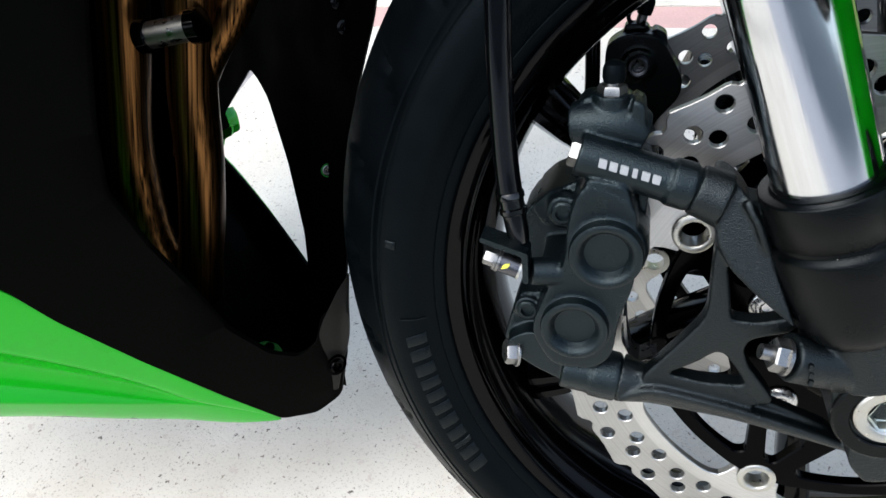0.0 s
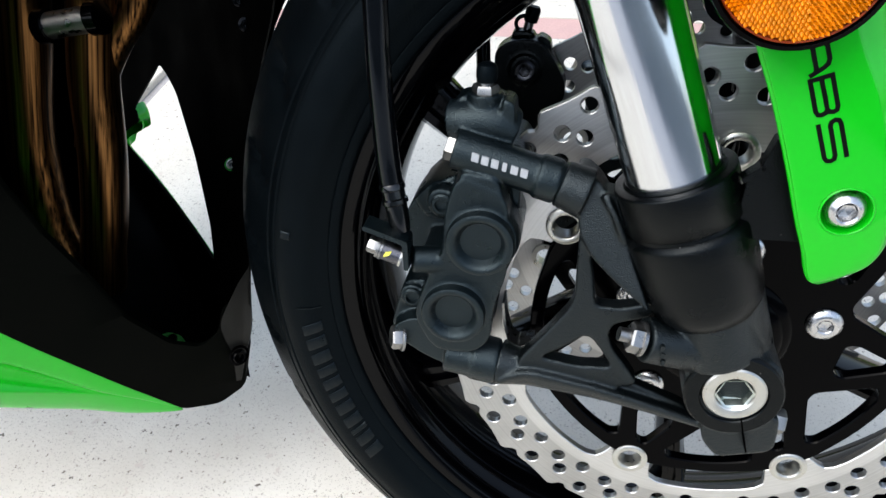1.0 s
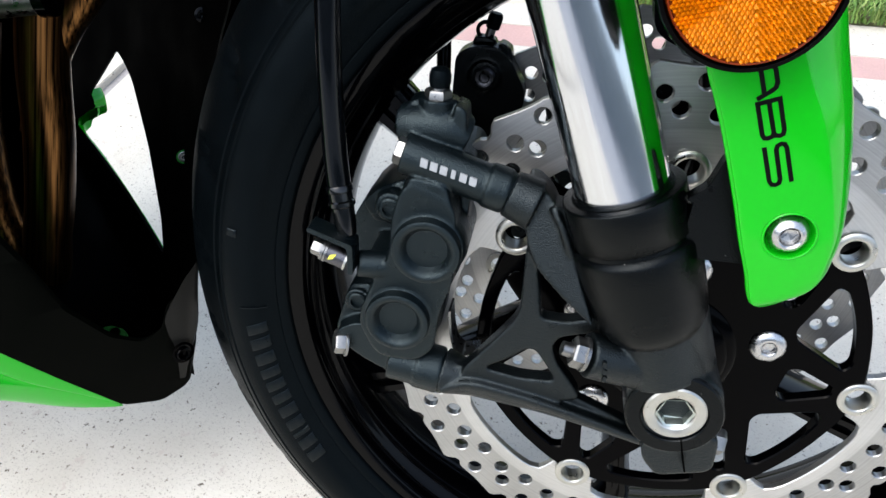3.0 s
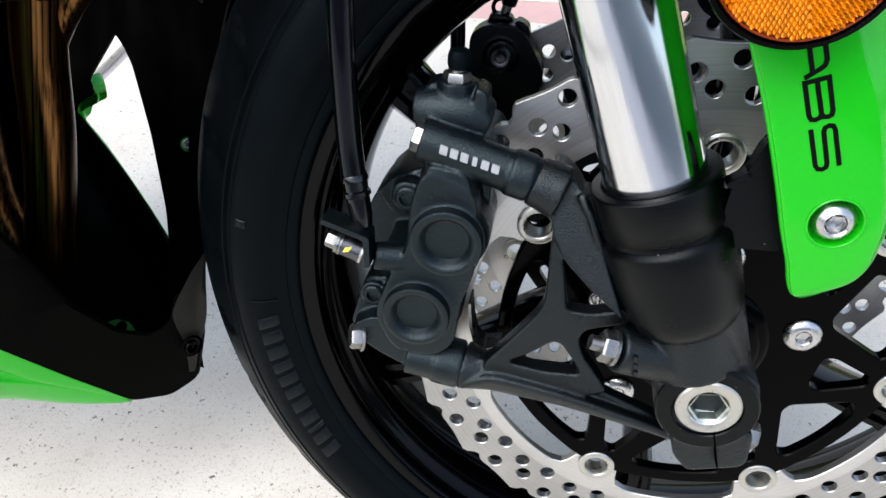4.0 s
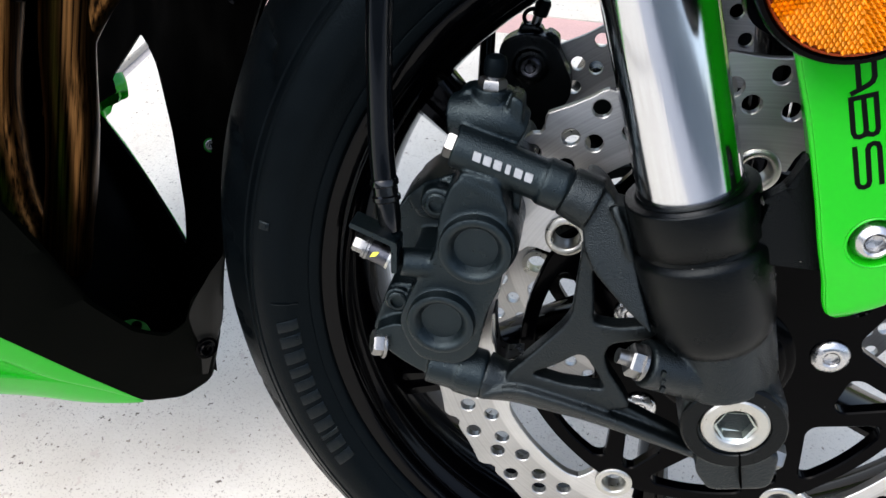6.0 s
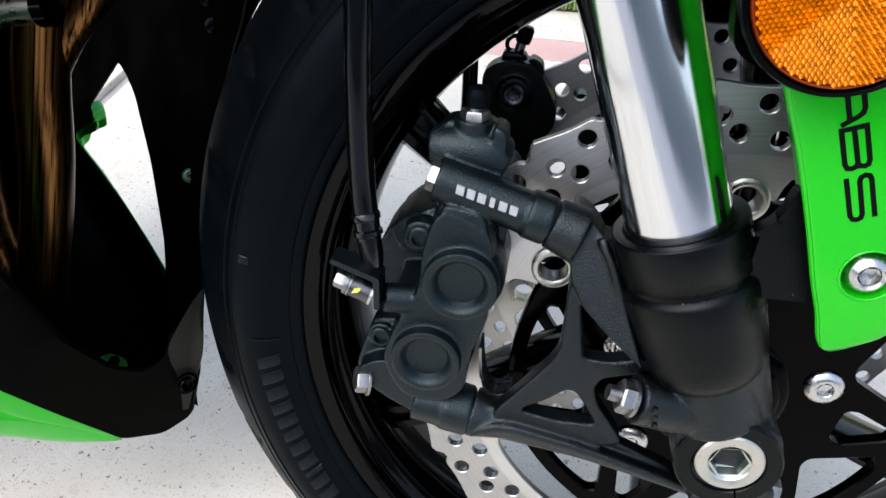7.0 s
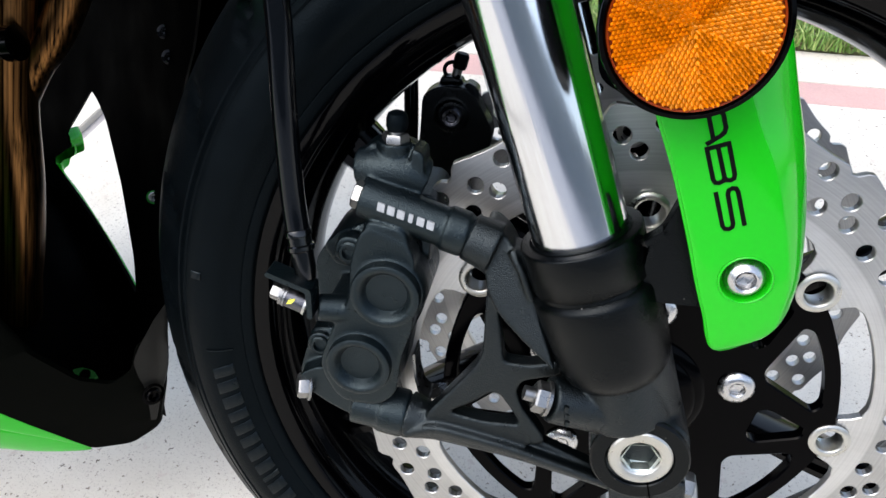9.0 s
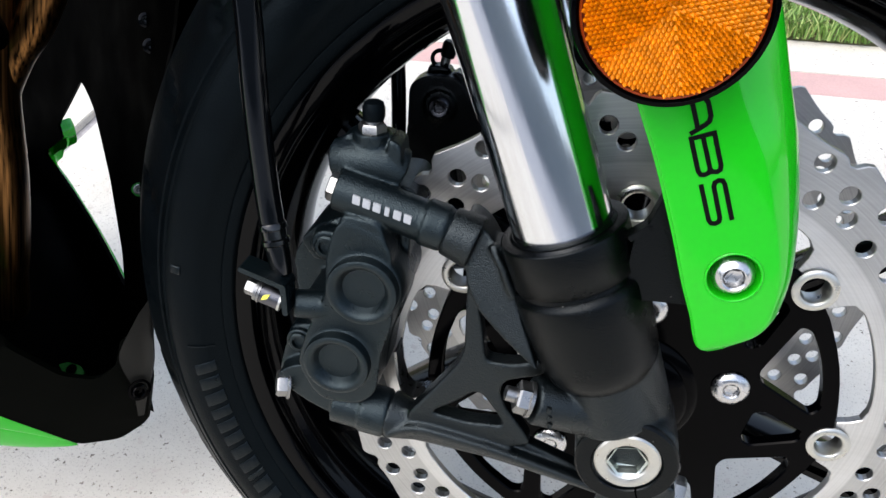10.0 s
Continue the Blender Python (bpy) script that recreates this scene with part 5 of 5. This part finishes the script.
def green_panel():
    """The green flank below the black panel: a flat, a scooped channel and a turned-under lip."""
    spine = [(-0.3550, -0.1310), (-0.3690, -0.0990), (-0.3830, -0.0690), (-0.3960, -0.0400), (-0.4080, -0.0140), (-0.4230, 0.0150), (-0.4360, 0.0410), (-0.4500, 0.0680), (-0.4900, 0.1250), (-0.5800, 0.2100)]
    top_c = [(-0.3550, -0.1315), (-0.3710, -0.1085), (-0.3902, -0.0878), (-0.4017, -0.0690), (-0.4157, -0.0456), (-0.4335, -0.0222), (-0.4500, -0.0035), (-0.4700, 0.0180), (-0.5150, 0.0700), (-0.6000, 0.1500)]
    low_c = [(-0.3550, -0.1320), (-0.3710, -0.1090), (-0.3906, -0.0888), (-0.4045, -0.0783), (-0.4222, -0.0655), (-0.4430, -0.0506), (-0.4625, -0.0378), (-0.4860, -0.0225), (-0.5410, 0.0130), (-0.6300, 0.0600)]
    foot = [(-0.3550, -0.1330), (-0.3720, -0.1180), (-0.3910, -0.1030), (-0.4080, -0.0890), (-0.4260, -0.0760), (-0.4460, -0.0610), (-0.4650, -0.0470), (-0.4880, -0.0330), (-0.5450, 0.0000), (-0.6400, 0.0400)]
    rows = []
    for a, b, c, d in zip(spine, top_c, low_c, foot):
        row = []
        deep = min(0.022, 0.4 * math.dist(b, c))
        mix = lambda p, q, t: (p[0] + (q[0] - p[0]) * t, p[1] + (q[1] - p[1]) * t)
        wide = min(1.0, math.dist(a, d) / 0.05)
        for (x, z), inn, drop in ((a, 0.0, 0), (mix(a, b, 0.5), 0.003 * wide, 1), (mix(a, b, 0.96), 0.0075 * wide, 1), (b, 0.009 * wide, 1), (mix(b, c, 0.10), 0.009 * wide + deep * 0.50, 1), (mix(b, c, 0.30), 0.010 * wide + deep, 1), (mix(b, c, 0.62), 0.010 * wide + deep * 0.85, 1),
                                  (mix(b, c, 0.95), 0.011 * wide + deep * 0.16, 1), (c, 0.011 * wide, 1), (mix(c, d, 0.12), 0.0115 * wide, 1), (mix(c, d, 0.9), 0.017 * wide, 1), (mix(c, d, 1.75), 0.025 * wide, 1), (mix(c, d, 1.9), 0.034 * wide, 1)):
            row.append((x, MID - half_width(x, z) + inn, z - 0.55 * inn * drop))
        rows.append(row)
    return shell(rows, 0.003)


gp = part("fairing_flank", green_panel(), GREEN, moto, "lime green fairing flank with a scooped channel", angle=70)
m = gp.modifiers.new("round", "SUBSURF")
m.levels = m.render_levels = 2

gap = [(-0.430, 0.0715), (-0.418, 0.0660), (-0.405, 0.0560), (-0.381, 0.0150), (-0.3635, -0.0320), (-0.3610, -0.0600), (-0.5080, -0.0195), (-0.5110, -0.0140), (-0.4860, 0.0030), (-0.4760, 0.0085), (-0.4770, 0.0130), (-0.4820, 0.0190)]
far_edge = [(-0.255, 0.300), (-0.262, 0.190), (-0.2685, 0.143), (-0.2905, 0.089), (-0.3000, 0.041), (-0.3090, -0.035), (-0.3205, -0.118), (-0.336, -0.1400), (-0.354, -0.1320), (-0.395, -0.102), (-0.436, -0.0780), (-0.530, -0.040), (-0.720, 0.02), (-0.720, 0.300)]
far_in = part("far_fairing", fairing([rounded(far_edge, 0.012, 3), rounded(gap, 0.005, 3)], 1, 0.0, 0.004), PLASTIC_SHADE, moto, "inner face of the far black fairing", angle=50)
skin = [(-0.3720, -0.0652), (-0.5130, -0.0258), (-0.5105, -0.0215), (-0.4990, -0.0130), (-0.4880, -0.0070), (-0.4790, -0.0020), (-0.4765, 0.0030), (-0.4785, 0.0080), (-0.4870, 0.0130), (-0.7200, 0.1000), (-0.7200, 0.0100), (-0.5300, -0.0450), (-0.4360, -0.0880), (-0.3720, -0.0860)]
part("green_skin", fairing([skin], 1, 0.007, 0.003), GREEN, far_in, "green outer skin of the far fairing", angle=50)
lip = [(-0.3700, -0.0578), (-0.4200, -0.0440), (-0.4700, -0.0301), (-0.5040, -0.0207), (-0.5085, -0.0165), (-0.5040, -0.0085), (-0.4920, -0.0005), (-0.4800, 0.0060), (-0.4768, 0.0100), (-0.4785, 0.0150), (-0.4840, 0.0190)]
rows = []
for i, (x, z) in enumerate(lip):
    y = MID + half_width(x, z)
    w, e = (0.012, 0.0020) if i > 3 else (0.0010 + 0.0012 * i, -0.0010)
    rows.append([(x, y - 0.001, z + e), (x + e, y + w * 0.5, z + e), (x + e + 0.001, y + w, z + e - 0.001), (x + e, y + w + 0.002, z - 0.006)])
part("skin_lip", shell(dense(rows, 2, 4), 0.002, (0, 0, -1)), GREEN, far_in, "pale green turned-out lip of the opening", angle=60)
bm = bmesh.new()
prism(bm, [rounded([(-0.200, 0.300), (-0.250, 0.200), (-0.318, 0.135), (-0.338, 0.113), (-0.350, 0.090), (-0.366, 0.035), (-0.378, 0.020), (-0.385, 0.090), (-0.420, 0.135), (-0.540, 0.165), (-0.540, 0.300)], 0.006)], 0.2670, 0.2710, 0.001)
part("upper_skin", bm, PLASTIC_SHADE, far_in, "black upper side of the far fairing")
for x, z in ((-0.3250, 0.0340), (-0.2960, 0.1350), (-0.3020, 0.1480)):
    bm = bmesh.new()
    y = MID + half_width(x, z) - 0.004
    hex_head(bm, (x, y, z), (0.5, -0.86, 0.1), 0.0060, 0.0020, washer=0.0046, socket=0.0016, button=True)
    if z < 0.1:
        ring = bmesh.new()
        lathe(ring, [(0.0040, 0), (0.0048, 0), (0.0050, 0.0010), (0.0047, 0.0014), (0.0040, 0.0014)], frame_to((x, y, z), (x + 0.5, y - 0.86, z + 0.1))[0], 28, True)
        part("green_ring", ring, SHADED_GREEN, far_in, "green ring round the screw")
    part("panel_screw", bm, STEEL if z < 0.1 else BLACK_RIM, far_in, "small dark panel screw")
bm = bmesh.new()
prism(bm, [rounded([(-0.2580, 0.1900), (-0.2380, 0.1840), (-0.2150, 0.1870), (-0.2050, 0.2000), (-0.2100, 0.2080), (-0.2600, 0.2080)], 0.006)], 0.03, 0.045, 0.003)
part("nose_fairing", bm, GREEN, moto, "lime green lower edge of the nose fairing")

bm = bmesh.new()
rows = []
for x, z in ((-0.318, -0.128), (-0.336, -0.136), (-0.354, -0.128), (-0.375, -0.108), (-0.403, -0.090), (-0.436, -0.070), (-0.480, -0.050), (-0.560, -0.030), (-0.720, 0.0)):
    w = half_width(x, z) - 0.003
    rows.append([(x, MID + w * (k / 4 if k > 0 else 0.17 * k), z + 0.022 * (0 if k > 3 else 1) - 0.012 * (1 - (k / 4) ** 2) * min(1, w / 0.05)) for k in range(-4, 5)])
part("belly_pan", shell(rows, 0.003, (0, 0, 1)), PLASTIC_SHADE, moto, "black belly pan between the fairing sides")

# unseen cowl above the view, added to keep sky light off the tyre
bm = bmesh.new()
rows = []
for x, low, top, w in ((0.06, 0.50, 0.58, 0.04), (0.0, 0.45, 0.66, 0.09), (-0.10, 0.41, 0.74, 0.14), (-0.20, 0.38, 0.80, 0.17), (-0.30, 0.36, 0.84, 0.19), (-0.45, 0.35, 0.88, 0.20), (-0.65, 0.36, 0.92, 0.20)):
    rows.append([(x, MID - w * math.cos(math.pi * k / 12), low + (top - low) * math.sin(math.pi * k / 12)) for k in range(13)])
part("upper_fairing", shell(rows, 0.003, (0, 0, 1)), PLASTIC_SHADE, moto, "added unseen upper fairing that shades the wheel", angle=60)

# black engine front, its shade in the colour, and header pipes between the panels
bm = bmesh.new()
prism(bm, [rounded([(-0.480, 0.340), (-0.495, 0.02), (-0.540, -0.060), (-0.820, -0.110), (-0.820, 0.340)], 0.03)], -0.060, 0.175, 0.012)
part("engine_front", bm, PLASTIC_SHADE, moto, "black block for the shaded engine front behind the exhaust pipes")
bm = bmesh.new()
sweep(bm, [(-0.406, 0.080, 0.300), (-0.426, 0.080, 0.200), (-0.444, 0.080, 0.125), (-0.460, 0.080, 0.059), (-0.464, 0.080, -0.008), (-0.459, 0.080, -0.050), (-0.472, 0.080, -0.095), (-0.560, 0.075, -0.110)], 0.0165, 32, 12)
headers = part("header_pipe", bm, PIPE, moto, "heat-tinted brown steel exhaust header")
bm = bmesh.new()
sweep(bm, [(-0.350, 0.085, 0.300), (-0.375, 0.083, 0.200), (-0.388, 0.080, 0.154), (-0.401, 0.080, 0.100), (-0.409, 0.080, 0.040), (-0.424, 0.080, -0.025), (-0.450, 0.080, -0.085), (-0.560, 0.078, -0.105)], 0.0162, 32, 12)
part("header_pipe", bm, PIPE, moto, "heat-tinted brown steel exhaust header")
bm = bmesh.new()
sweep(bm, [(-0.315, 0.095, 0.280), (-0.342, 0.092, 0.195), (-0.364, 0.088, 0.150), (-0.386, 0.086, 0.122), (-0.404, 0.084, 0.090), (-0.414, 0.080, 0.050)], 0.0120, 28, 12)
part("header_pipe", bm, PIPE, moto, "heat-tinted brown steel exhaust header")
bm = bmesh.new()
cyl(bm, (-0.412, 0.060, 0.1370), (-0.376, 0.060, 0.1435), 0.0082)
part("header_link", bm, STEEL, headers, "short silver cross pipe between the headers")
for x, z in ((-0.4120, 0.1370), (-0.3760, 0.1435)):
    bm = bmesh.new()
    cyl(bm, (x - 0.0035, 0.060, z - 0.0006), (x + 0.0035, 0.060, z + 0.0006), 0.0104)
    part("link_clamp", bm, BLACK_RIM, headers)
# added black plate: stands in for the dark between the pipes
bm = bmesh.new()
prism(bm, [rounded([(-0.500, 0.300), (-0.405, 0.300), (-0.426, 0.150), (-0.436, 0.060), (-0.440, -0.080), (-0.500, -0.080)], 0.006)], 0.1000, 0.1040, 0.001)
part("dark_backing", bm, PLASTIC_SHADE, moto, "added black plate for the dark behind the header pipes")
